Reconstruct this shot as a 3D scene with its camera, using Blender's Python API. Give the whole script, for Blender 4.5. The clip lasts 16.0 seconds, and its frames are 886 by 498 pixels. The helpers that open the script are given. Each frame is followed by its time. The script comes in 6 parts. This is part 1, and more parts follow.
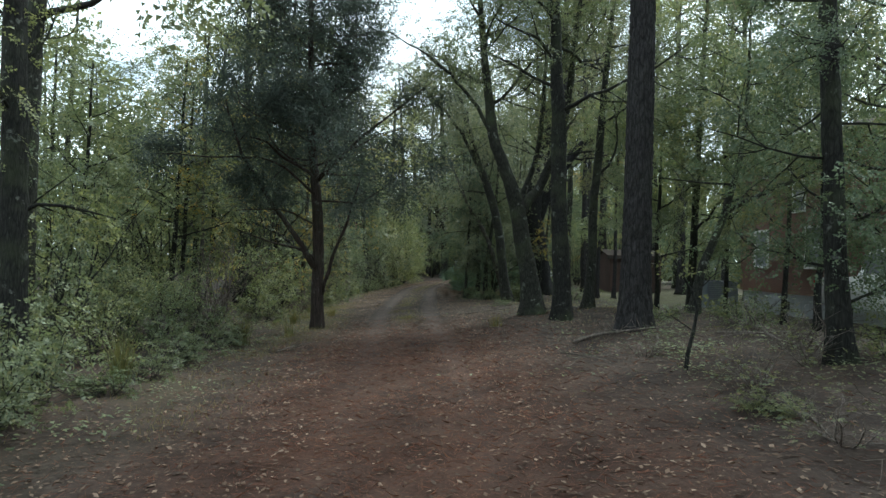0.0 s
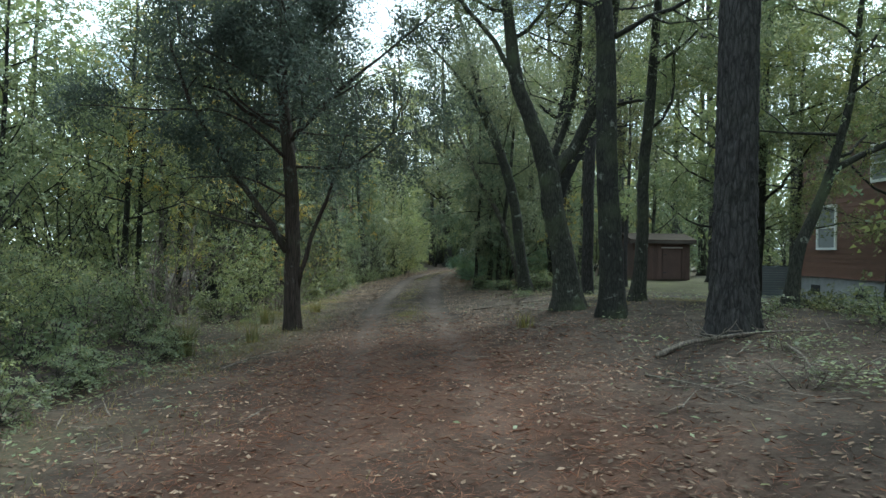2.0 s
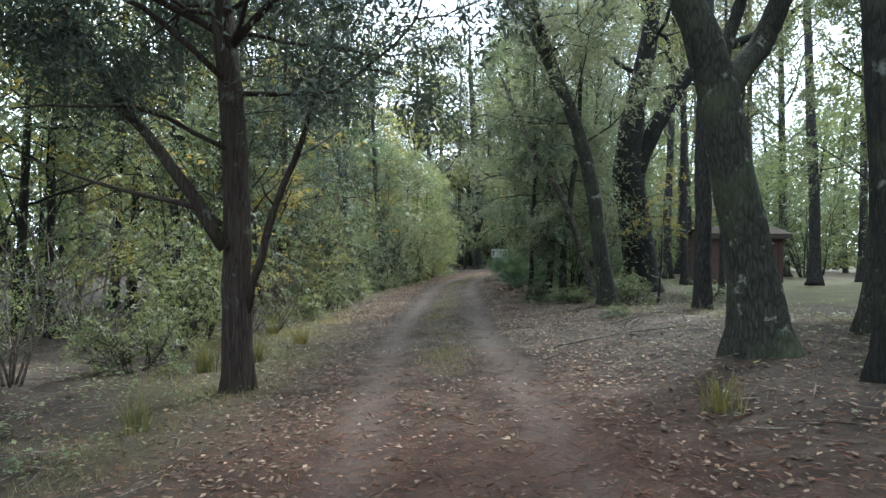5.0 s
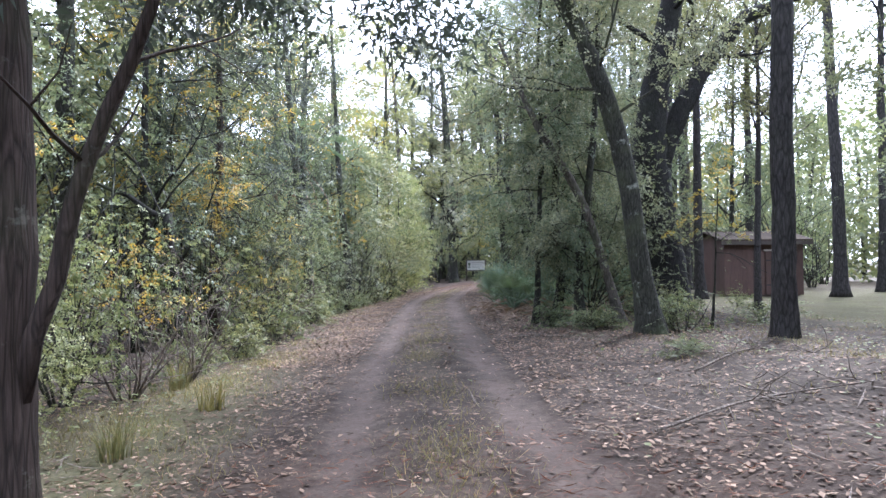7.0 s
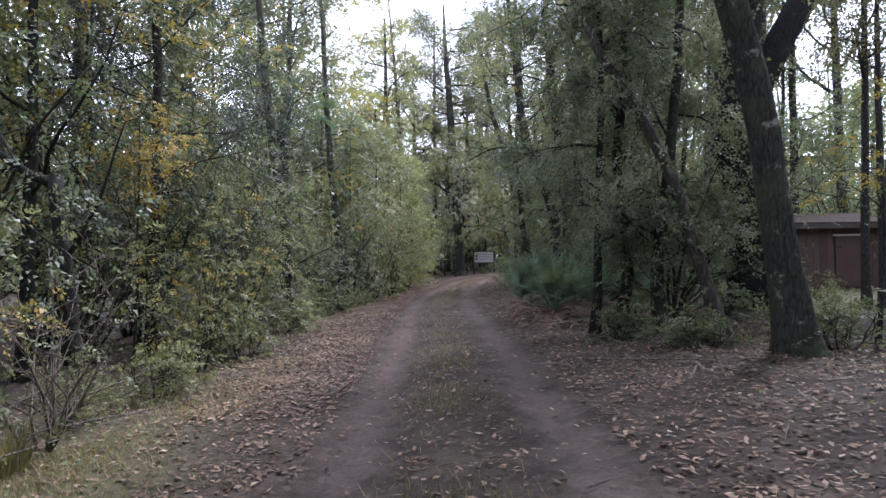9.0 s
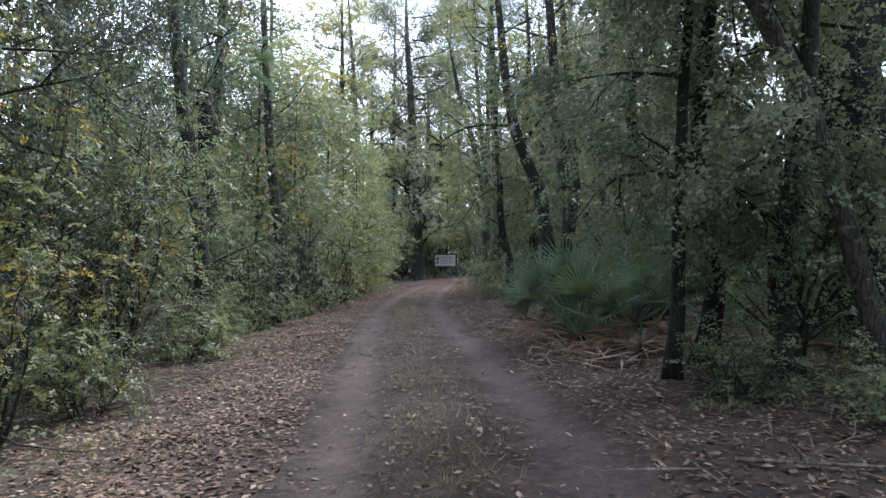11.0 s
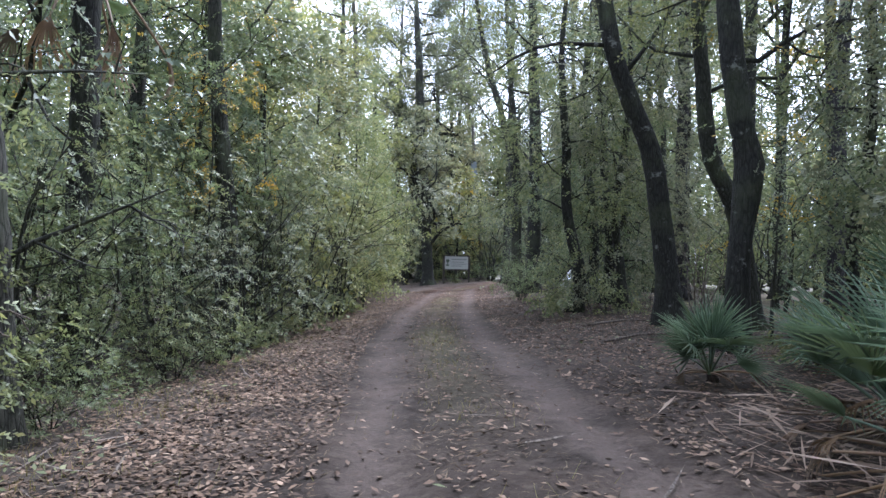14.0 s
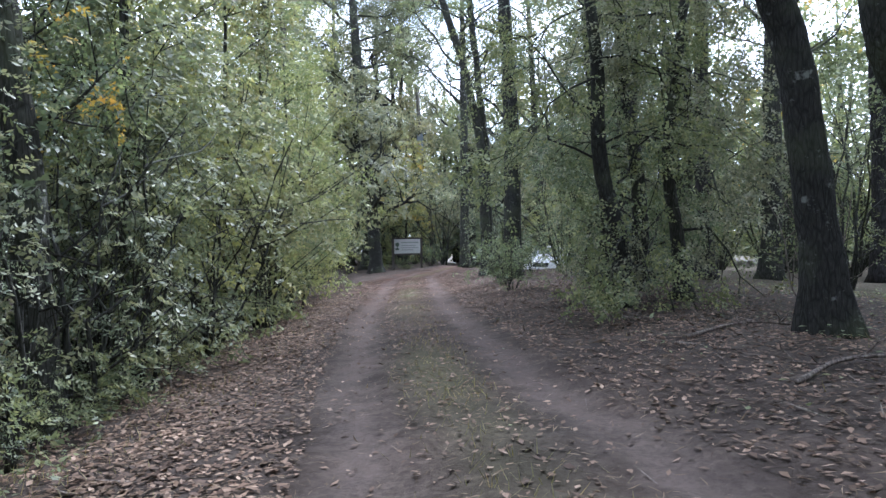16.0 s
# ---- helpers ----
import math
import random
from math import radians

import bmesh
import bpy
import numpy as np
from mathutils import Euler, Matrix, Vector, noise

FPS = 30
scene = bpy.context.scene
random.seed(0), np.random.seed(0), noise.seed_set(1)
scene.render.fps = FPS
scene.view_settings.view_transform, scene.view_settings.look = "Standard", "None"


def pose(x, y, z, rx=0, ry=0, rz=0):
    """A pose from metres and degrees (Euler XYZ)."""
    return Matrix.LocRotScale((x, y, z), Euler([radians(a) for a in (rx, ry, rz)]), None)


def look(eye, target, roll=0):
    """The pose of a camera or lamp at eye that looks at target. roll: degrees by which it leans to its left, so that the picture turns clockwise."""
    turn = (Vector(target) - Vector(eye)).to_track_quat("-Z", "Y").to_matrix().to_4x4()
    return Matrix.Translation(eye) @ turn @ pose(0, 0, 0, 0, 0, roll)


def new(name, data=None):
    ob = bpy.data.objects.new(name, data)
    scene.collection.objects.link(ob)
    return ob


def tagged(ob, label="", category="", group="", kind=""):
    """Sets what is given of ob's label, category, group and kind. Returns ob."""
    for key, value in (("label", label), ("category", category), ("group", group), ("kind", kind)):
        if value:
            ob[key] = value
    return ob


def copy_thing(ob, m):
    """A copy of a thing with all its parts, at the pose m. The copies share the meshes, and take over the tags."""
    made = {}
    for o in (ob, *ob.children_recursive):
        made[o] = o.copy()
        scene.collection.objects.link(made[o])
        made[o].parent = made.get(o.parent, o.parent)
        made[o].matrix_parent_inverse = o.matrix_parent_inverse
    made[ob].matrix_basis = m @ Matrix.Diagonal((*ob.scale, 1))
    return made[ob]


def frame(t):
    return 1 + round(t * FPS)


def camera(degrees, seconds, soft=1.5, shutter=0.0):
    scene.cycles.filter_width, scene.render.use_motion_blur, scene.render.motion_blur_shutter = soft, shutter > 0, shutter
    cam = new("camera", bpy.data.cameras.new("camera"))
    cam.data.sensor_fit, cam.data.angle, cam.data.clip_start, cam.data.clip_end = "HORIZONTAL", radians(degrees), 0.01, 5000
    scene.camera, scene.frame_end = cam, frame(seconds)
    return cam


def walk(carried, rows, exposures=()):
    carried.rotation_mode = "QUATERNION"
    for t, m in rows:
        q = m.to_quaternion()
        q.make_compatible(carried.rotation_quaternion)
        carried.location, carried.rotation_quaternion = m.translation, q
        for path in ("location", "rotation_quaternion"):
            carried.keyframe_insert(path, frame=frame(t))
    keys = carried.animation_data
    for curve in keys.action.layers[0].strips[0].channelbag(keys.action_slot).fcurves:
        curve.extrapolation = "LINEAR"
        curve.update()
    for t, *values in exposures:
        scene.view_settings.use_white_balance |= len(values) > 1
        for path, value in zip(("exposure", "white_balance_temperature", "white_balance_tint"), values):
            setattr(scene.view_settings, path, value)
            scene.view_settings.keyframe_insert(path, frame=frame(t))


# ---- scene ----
cam = camera(68.8, 16.0)
METRES, EYE, TILT, LEAN, TURN = 30.612, 1.5, 0.0, 4.6, 0.0
ROWS = [
    (0.0, 0.0, 0.0, 0.0, -0.11, 1.04, -6.08),
    (0.5, -0.001, 0.0235, -0.0011, 0.03, 1.4, -6.03),
    (1.0, -0.0004, 0.0525, -0.0027, 0.33, 1.49, -6.12),
    (1.5, -0.001, 0.0847, -0.0045, -1.09, 1.44, -5.48),
    (2.0, -0.0036, 0.1148, -0.0058, 0.11, 0.11, -5.52),
    (2.5, -0.0047, 0.1485, -0.0069, 1.97, 0.12, -3.71),
    (3.0, -0.0076, 0.1789, -0.0076, 1.94, 0.92, -2.8),
    (3.5, -0.0104, 0.2099, -0.0077, 2.88, 0.87, -4.21),
    (4.0, -0.0135, 0.242, -0.0088, 2.95, 0.35, -5.01),
    (6.5, -0.0273, 0.3904, -0.0117, 0.58, 0.18, -3.87),
    (7.0, -0.0306, 0.4215, -0.0121, -0.41, 1.44, -4.17),
    (7.5, -0.0324, 0.4509, -0.0133, 0.48, 0.71, -3.04),
    (8.0, -0.0353, 0.4816, -0.0141, -0.68, 0.55, -4.19),
    (8.5, -0.0371, 0.5089, -0.0149, -0.72, 0.81, -6.15),
    (9.0, -0.0386, 0.5404, -0.0154, -0.25, 0.83, -3.73),
    (9.5, -0.041, 0.5712, -0.0166, -2.9, 0.14, -4.91),
    (12.0, -0.0497, 0.7227, -0.0193, -4.49, 2.17, -4.44),
    (12.5, -0.0517, 0.758, -0.0202, -4.0, 1.06, -3.7),
    (13.0, -0.0528, 0.7906, -0.0208, -3.76, 0.77, -2.95),
    (13.5, -0.0555, 0.822, -0.0214, -3.46, 1.1, -4.94),
    (14.0, -0.0575, 0.8549, -0.0215, -4.46, 1.8, -5.77),
    (14.5, -0.0604, 0.8892, -0.022, -6.17, 1.93, -5.73),
    (15.0, -0.0616, 0.925, -0.0222, -7.85, 0.89, -4.7),
    (15.5, -0.0634, 0.962, -0.0227, -9.04, 1.19, -4.54),
    (16.0, -0.0636, 0.9972, -0.0229, -9.79, 0.79, -3.3),
]
walk(cam, [(t, pose(0, 0, EYE, TILT, LEAN, TURN) @ pose(METRES * x, METRES * y, METRES * z, 90 + pitch, roll, yaw)) for t, x, y, z, yaw, pitch, roll in ROWS],
     exposures=[(0.0, 0.3, 5650, -4), (1.5, 0.5, 5500, -9), (3.0, 1.0, 5400, -10), (4.0, 1.08, 5500, -6), (6.5, 1.65, 5500, 13), (7.5, 1.95, 5250, 20), (8.0, 1.8, 5300, 20), (8.6, 1.05, 5450, 21), (9.5, 1.0, 5500, 19), (12.0, 1.08, 5250, 15), (14.0, 1.38, 5250, 15), (16.0, 1.44, 5200, 14)])

# ---- sky and sun ----
SUN_ELEV, SUN_AZ = 55.0, 38.0          # degrees above the horizon; degrees from ahead (+y) to the right (+x)
world = bpy.data.worlds.new("sky")
scene.world = world
world.use_nodes = True
wt = world.node_tree
wt.nodes.clear()
w_out = wt.nodes.new("ShaderNodeOutputWorld")
w_bg = wt.nodes.new("ShaderNodeBackground")
w_sky = wt.nodes.new("ShaderNodeTexSky")
w_sky.sky_type, w_sky.sun_disc = "NISHITA", False
w_sky.sun_elevation, w_sky.sun_rotation = radians(SUN_ELEV), radians(SUN_AZ)
w_sky.dust_density = 2.0
w_co = wt.nodes.new("ShaderNodeTexCoord")
w_map = wt.nodes.new("ShaderNodeMapping")
w_map.inputs["Scale"].default_value = (1.0, 1.0, 2.2)
w_no = wt.nodes.new("ShaderNodeTexNoise")
w_no.inputs["Scale"].default_value, w_no.inputs["Detail"].default_value = 3.2, 7.0
w_rp = wt.nodes.new("ShaderNodeValToRGB")
w_rp.color_ramp.elements[0].position, w_rp.color_ramp.elements[1].position = 0.30, 0.48
w_mx = wt.nodes.new("ShaderNodeMix")
w_mx.data_type = "RGBA"
w_mx.inputs["B"].default_value = (14.0, 14.4, 15.0, 1.0)
wt.links.new(w_co.outputs["Generated"], w_map.inputs["Vector"])
wt.links.new(w_map.outputs["Vector"], w_no.inputs["Vector"])
wt.links.new(w_no.outputs["Fac"], w_rp.inputs["Fac"])
wt.links.new(w_rp.outputs["Color"], w_mx.inputs["Factor"])
wt.links.new(w_sky.outputs["Color"], w_mx.inputs["A"])
wt.links.new(w_mx.outputs["Result"], w_bg.inputs["Color"])
wt.links.new(w_bg.outputs["Background"], w_out.inputs["Surface"])
w_bg.inputs["Strength"].default_value = 0.11

sun = new("sun", bpy.data.lights.new("sun", "SUN"))
sun.data.energy, sun.data.angle, sun.data.color = 3.6, radians(14.0), (1.0, 0.95, 0.86)
sun.matrix_world = look((math.sin(radians(SUN_AZ)) * 60, math.cos(radians(SUN_AZ)) * 60, math.tan(radians(SUN_ELEV)) * 60), (0, 0, 0))


# ---- materials ----
def blank(name):
    m = bpy.data.materials.new(name)
    m.use_nodes = True
    nt = m.node_tree
    nt.nodes.clear()
    out = nt.nodes.new("ShaderNodeOutputMaterial")
    return m, nt, out


def node(nt, kind, **ins):
    n = nt.nodes.new(kind)
    for key, value in ins.items():
        key = key.replace("_", " ")
        if isinstance(value, bpy.types.NodeSocket):
            nt.links.new(value, n.inputs[key])
        else:
            n.inputs[key].default_value = value
    return n


def ramp(nt, fac, stops):
    n = nt.nodes.new("ShaderNodeValToRGB")
    els = n.color_ramp.elements
    while len(els) < len(stops):
        els.new(0.5)
    for e, (p, c) in zip(els, stops):
        e.position = p
        e.color = (*c, 1.0) if len(c) == 3 else c
    nt.links.new(fac, n.inputs["Fac"])
    return n.outputs["Color"]


def grey(a):
    return (a, a, a)


def blend(nt, fac, a, b, mode="MIX"):
    n = nt.nodes.new("ShaderNodeMix")
    n.data_type, n.blend_type = "RGBA", mode
    for sock, v in (("Factor", fac), ("A", a), ("B", b)):
        if isinstance(v, bpy.types.NodeSocket):
            nt.links.new(v, n.inputs[sock])
        elif sock == "Factor":
            n.inputs[sock].default_value = v
        else:
            n.inputs[sock].default_value = (*v, 1.0)
    return n.outputs["Result"]


def calc(nt, op, a, b=0.0, c=0.0):
    n = nt.nodes.new("ShaderNodeMath")
    n.operation = op
    for i, v in enumerate((a, b, c)):
        if isinstance(v, bpy.types.NodeSocket):
            nt.links.new(v, n.inputs[i])
        else:
            n.inputs[i].default_value = v
    return n.outputs["Value"]


def coords(nt, scale=(1, 1, 1)):
    c = nt.nodes.new("ShaderNodeTexCoord")
    return node(nt, "ShaderNodeMapping", Vector=c.outputs["Object"], Scale=scale).outputs["Vector"]


def noise_tex(nt, vec, scale, detail=5.0, rough=0.55):
    return node(nt, "ShaderNodeTexNoise", Vector=vec, Scale=scale, Detail=detail, Roughness=rough).outputs["Fac"]


def leaf_material(name, stops, through_light=0.45, gloss=0.48, spec=0.36, gain=1.4, even=0.65):
    """Leaves: each leaf has its own tone from the stops, thin enough to let light through."""
    m, nt, out = blank(name)
    geo = nt.nodes.new("ShaderNodeNewGeometry")
    info = nt.nodes.new("ShaderNodeObjectInfo")
    mid = [sum(c[k] for _, c in stops) / len(stops) for k in range(3)]
    col = ramp(nt, geo.outputs["Random Per Island"], [(p, tuple(c[k] * even + mid[k] * (1 - even) for k in range(3))) for p, c in stops])
    big = noise_tex(nt, coords(nt), 0.9, 2.0)
    col = blend(nt, 1.0, col, ramp(nt, big, [(0.25, (0.72 * gain, 0.605 * gain, 0.56 * gain)), (0.75, (1.52 * gain, 1.27 * gain, 1.18 * gain))]), "MULTIPLY")
    tone = ramp(nt, info.outputs["Random"], [(0.0, (0.8, 0.86, 0.8)), (0.5, (1, 1, 1)), (1.0, (1.2, 1.1, 0.82))])
    col = blend(nt, 1.0, col, tone, "MULTIPLY")
    p = node(nt, "ShaderNodeBsdfPrincipled", Base_Color=col, Roughness=gloss)
    p.inputs["Specular IOR Level"].default_value = spec
    tcol = blend(nt, 1.0, col, (1.15, 1.14, 0.86), "MULTIPLY")
    tr = node(nt, "ShaderNodeBsdfTranslucent", Color=tcol)
    mix = node(nt, "ShaderNodeMixShader", Fac=through_light)
    nt.links.new(p.outputs[0], mix.inputs[1])
    nt.links.new(tr.outputs[0], mix.inputs[2])
    nt.links.new(mix.outputs[0], out.inputs["Surface"])
    return m


def bark_material(name, dark, mid, pale, stretch=(17, 17, 3.6), lichen=0.12, relief=0.45):
    m, nt, out = blank(name)
    v = coords(nt, stretch)
    fine = noise_tex(nt, v, 3.0, 8.0, 0.65)
    ridge = node(nt, "ShaderNodeTexVoronoi", Vector=v, Scale=1.4)
    ridge.feature = "DISTANCE_TO_EDGE"
    furrow = ramp(nt, ridge.outputs["Distance"], [(0.0, grey(0.0)), (0.16, grey(1.0))])
    body = ramp(nt, fine, [(0.25, dark), (0.5, mid), (0.78, pale)])
    col = blend(nt, 0.55, body, blend(nt, 1.0, body, furrow, "MULTIPLY"))
    spots = noise_tex(nt, coords(nt), 5.0, 6.0, 0.7)
    mask = ramp(nt, spots, [(0.60, grey(0.0)), (0.68, grey(1.0))])
    col = blend(nt, calc(nt, "MULTIPLY", mask, lichen * 4), col, (0.33, 0.34, 0.30))
    moss = ramp(nt, noise_tex(nt, coords(nt), 1.3, 4.0), [(0.5, grey(0.0)), (0.75, grey(1.0))])
    col = blend(nt, calc(nt, "MULTIPLY", moss, lichen * 5), col, (0.085, 0.10, 0.05))
    h = calc(nt, "ADD", calc(nt, "MULTIPLY", furrow, 0.7), calc(nt, "MULTIPLY", fine, 0.6))
    bump = node(nt, "ShaderNodeBump", Height=h, Strength=relief, Distance=0.018)
    p = node(nt, "ShaderNodeBsdfPrincipled", Base_Color=col, Roughness=0.88, Normal=bump.outputs["Normal"])
    p.inputs["Specular IOR Level"].default_value = 0.25
    nt.links.new(p.outputs[0], out.inputs["Surface"])
    return m


def plain_material(name, col, rough=0.6, metal=0.0, vary=0.25, scale=6.0, relief=0.15, stretch=(1, 1, 1), spec=0.5):
    m, nt, out = blank(name)
    n1 = noise_tex(nt, coords(nt, stretch), scale, 6.0)
    n2 = noise_tex(nt, coords(nt), scale * 0.18, 3.0)
    k = calc(nt, "ADD", calc(nt, "MULTIPLY", n1, 0.6), calc(nt, "MULTIPLY", n2, 0.4))
    c = blend(nt, 1.0, col, ramp(nt, k, [(0.3, grey(1 - vary)), (0.7, grey(1 + vary))]), "MULTIPLY")
    info = nt.nodes.new("ShaderNodeObjectInfo")
    c = blend(nt, 1.0, c, ramp(nt, info.outputs["Random"], [(0.0, grey(1 - vary * 0.6)), (1.0, grey(1 + vary * 0.6))]), "MULTIPLY")
    bump = node(nt, "ShaderNodeBump", Height=n1, Strength=relief, Distance=0.01)
    p = node(nt, "ShaderNodeBsdfPrincipled", Base_Color=c, Roughness=rough, Metallic=metal, Normal=bump.outputs["Normal"])
    p.inputs["Specular IOR Level"].default_value = spec
    nt.links.new(p.outputs[0], out.inputs["Surface"])
    return m


def ground_material():
    """Leaf litter and pine straw, two sandy wheel tracks, a thin grass strip; 'off' is the way sideways from the road's middle."""
    m, nt, out = blank("woodland_floor")
    off = nt.nodes.new("ShaderNodeAttribute")
    off.attribute_name = "off"
    along = nt.nodes.new("ShaderNodeAttribute")
    along.attribute_name = "along"
    v = coords(nt)
    fine = noise_tex(nt, v, 34.0, 6.0, 0.7)
    mid = noise_tex(nt, v, 5.0, 5.0, 0.6)
    large = noise_tex(nt, v, 0.7, 4.0, 0.55)
    chips = node(nt, "ShaderNodeTexVoronoi", Vector=v, Scale=16.0)
    chip_v = node(nt, "ShaderNodeSeparateColor", Color=chips.outputs["Color"]).outputs["Red"]
    litter = ramp(nt, chip_v, [(0.0, (0.038, 0.029, 0.023)), (0.4, (0.064, 0.050, 0.040)), (0.75, (0.098, 0.077, 0.062)), (1.0, (0.150, 0.122, 0.100))])
    litter = blend(nt, 0.6, litter, ramp(nt, fine, [(0.3, (0.025, 0.020, 0.017)), (0.7, (0.107, 0.089, 0.073))]))
    straw = ramp(nt, fine, [(0.25, (0.044, 0.020, 0.012)), (0.5, (0.092, 0.044, 0.027)), (0.8, (0.142, 0.078, 0.051))])
    red = calc(nt, "MULTIPLY", ramp(nt, along.outputs["Fac"], [(0.0, grey(1.0)), (0.17, grey(0.9)), (0.30, grey(0.16)), (0.64, grey(0.2)), (0.80, grey(0.95))]),
               ramp(nt, large, [(0.25, grey(0.55)), (0.6, grey(1.0))]))
    red = calc(nt, "MULTIPLY", red, ramp(nt, calc(nt, "MULTIPLY", calc(nt, "ABSOLUTE", off.outputs["Fac"]), 0.25), [(0.3, grey(1.0)), (0.65, grey(0.3))]))
    col = blend(nt, red, litter, straw)
    damp = ramp(nt, noise_tex(nt, v, 1.6, 6.0, 0.65), [(0.36, grey(0.4)), (0.62, grey(0.85))])
    col = blend(nt, 1.0, col, damp, "MULTIPLY")
    sand = ramp(nt, mid, [(0.25, (0.100, 0.074, 0.060)), (0.6, (0.153, 0.117, 0.096)), (0.85, (0.21, 0.165, 0.138))])
    sand = blend(nt, 0.35, sand, ramp(nt, fine, [(0.3, (0.049, 0.037, 0.034)), (0.7, (0.178, 0.147, 0.141))]))
    a = calc(nt, "ABSOLUTE", off.outputs["Fac"])
    wob = calc(nt, "ADD", calc(nt, "MULTIPLY", calc(nt, "SUBTRACT", mid, 0.5), 0.55), calc(nt, "MULTIPLY", calc(nt, "SUBTRACT", large, 0.5), 0.35))
    dist = calc(nt, "ABSOLUTE", calc(nt, "SUBTRACT", calc(nt, "ADD", a, wob), 0.70))
    track = ramp(nt, dist, [(0.05, grey(1.0)), (0.28, grey(0.0))])
    worn = ramp(nt, along.outputs["Fac"], [(0.10, grey(0.12)), (0.26, grey(0.85)), (0.55, grey(1.0))])
    track = calc(nt, "MULTIPLY", calc(nt, "MULTIPLY", track, worn), ramp(nt, large, [(0.2, grey(0.55)), (0.55, grey(1.0))]))
    col = blend(nt, calc(nt, "MULTIPLY", track, 0.48), col, sand)
    verge = ramp(nt, noise_tex(nt, v, 1.1, 5.0), [(0.52, grey(0.0)), (0.68, grey(1.0))])
    far = nt.nodes.new("ShaderNodeAttribute")
    far.attribute_name = "lawn"
    grass = ramp(nt, fine, [(0.3, (0.056, 0.058, 0.024)), (0.7, (0.142, 0.138, 0.060))])
    col = blend(nt, calc(nt, "MULTIPLY", far.outputs["Fac"], calc(nt, "ADD", calc(nt, "MULTIPLY", verge, 0.4), 0.45)), col, grass)
    h = calc(nt, "ADD", calc(nt, "MULTIPLY", fine, 0.5), calc(nt, "MULTIPLY", chip_v, 0.5))
    bump = node(nt, "ShaderNodeBump", Height=h, Strength=0.55, Distance=0.03)
    p = node(nt, "ShaderNodeBsdfPrincipled", Base_Color=col, Roughness=0.93, Normal=bump.outputs["Normal"])
    p.inputs["Specular IOR Level"].default_value = 0.2
    nt.links.new(p.outputs[0], out.inputs["Surface"])
    return m


GREEN = leaf_material("leaf_green", [(0.0, (0.052, 0.080, 0.055)), (0.45, (0.092, 0.134, 0.082)), (0.8, (0.132, 0.180, 0.104)), (1.0, (0.20, 0.245, 0.14))])
GLOSSY = leaf_material("leaf_glossy_green", [(0.0, (0.048, 0.076, 0.057)), (0.5, (0.086, 0.129, 0.090)), (1.0, (0.148, 0.195, 0.13))], 0.4, 0.44, 0.38)
OAK = leaf_material("leaf_oak", [(0.0, (0.050, 0.076, 0.053)), (0.5, (0.087, 0.124, 0.079)), (0.9, (0.134, 0.174, 0.104)), (1.0, (0.18, 0.20, 0.10))])
YELLOW = leaf_material("leaf_autumn_yellow", [(0.0, (0.13, 0.15, 0.05)), (0.4, (0.20, 0.20, 0.055)), (0.75, (0.30, 0.25, 0.055)), (1.0, (0.32, 0.205, 0.05))], 0.45)
LIME = leaf_material("leaf_yellow_green", [(0.0, (0.085, 0.122, 0.062)), (0.6, (0.146, 0.190, 0.095)), (1.0, (0.25, 0.29, 0.15))], 0.42)
# mossy grey-green, made paler to stand in for skylight and haze on crowns
MOSSY_LIGHTENED = leaf_material("leaf_grey_green_mossy_lightened", [(0.0, (0.066, 0.088, 0.068)), (0.5, (0.117, 0.150, 0.115)), (0.9, (0.182, 0.222, 0.168)), (1.0, (0.25, 0.262, 0.17))], 0.45, 0.48, 0.4)
PALE = leaf_material("leaf_pale_glossy", [(0.0, (0.07, 0.10, 0.07)), (0.5, (0.13, 0.175, 0.12)), (1.0, (0.22, 0.265, 0.19))], 0.4, 0.46, 0.38, 1.15)
CEDAR = leaf_material("needle_cedar", [(0.0, (0.034, 0.052, 0.052)), (0.6, (0.056, 0.08, 0.076)), (1.0, (0.09, 0.112, 0.1))], 0.25, 0.6, 0.3, 1.2)
PINE = leaf_material("needle_pine", [(0.0, (0.045, 0.065, 0.042)), (0.6, (0.085, 0.11, 0.068)), (1.0, (0.14, 0.155, 0.095))], 0.25, 0.5, 0.35)
FROND = leaf_material("frond_green", [(0.0, (0.046, 0.084, 0.064)), (0.6, (0.072, 0.124, 0.092)), (1.0, (0.115, 0.178, 0.122))], 0.3, 0.32, 0.55, 1.65)
DEADFROND = leaf_material("frond_dead", [(0.0, (0.12, 0.098, 0.076)), (0.6, (0.20, 0.17, 0.138)), (1.0, (0.32, 0.285, 0.24))], 0.12, 0.7, 0.3, 1.0, 1.0)
LITTER = leaf_material("leaf_litter", [(0.0, (0.045, 0.032, 0.022)), (0.35, (0.088, 0.065, 0.047)), (0.7, (0.150, 0.116, 0.084)), (0.94, (0.235, 0.19, 0.145)), (1.0, (0.34, 0.29, 0.23))], 0.08, 0.7, 0.3, 1.0, 1.0)
STRAW = leaf_material("pine_straw", [(0.0, (0.055, 0.025, 0.016)), (0.6, (0.115, 0.054, 0.035)), (1.0, (0.19, 0.11, 0.074))], 0.08, 0.75, 0.25, 1.0, 1.0)
GRASS = leaf_material("grass_blade", [(0.0, (0.05, 0.068, 0.03)), (0.6, (0.095, 0.115, 0.05)), (0.9, (0.15, 0.155, 0.075)), (1.0, (0.22, 0.19, 0.11))], 0.35, 0.5)
BARK = bark_material("bark_grey_brown", (0.013, 0.0125, 0.0105), (0.036, 0.0355, 0.028), (0.076, 0.075, 0.062), lichen=0.15)
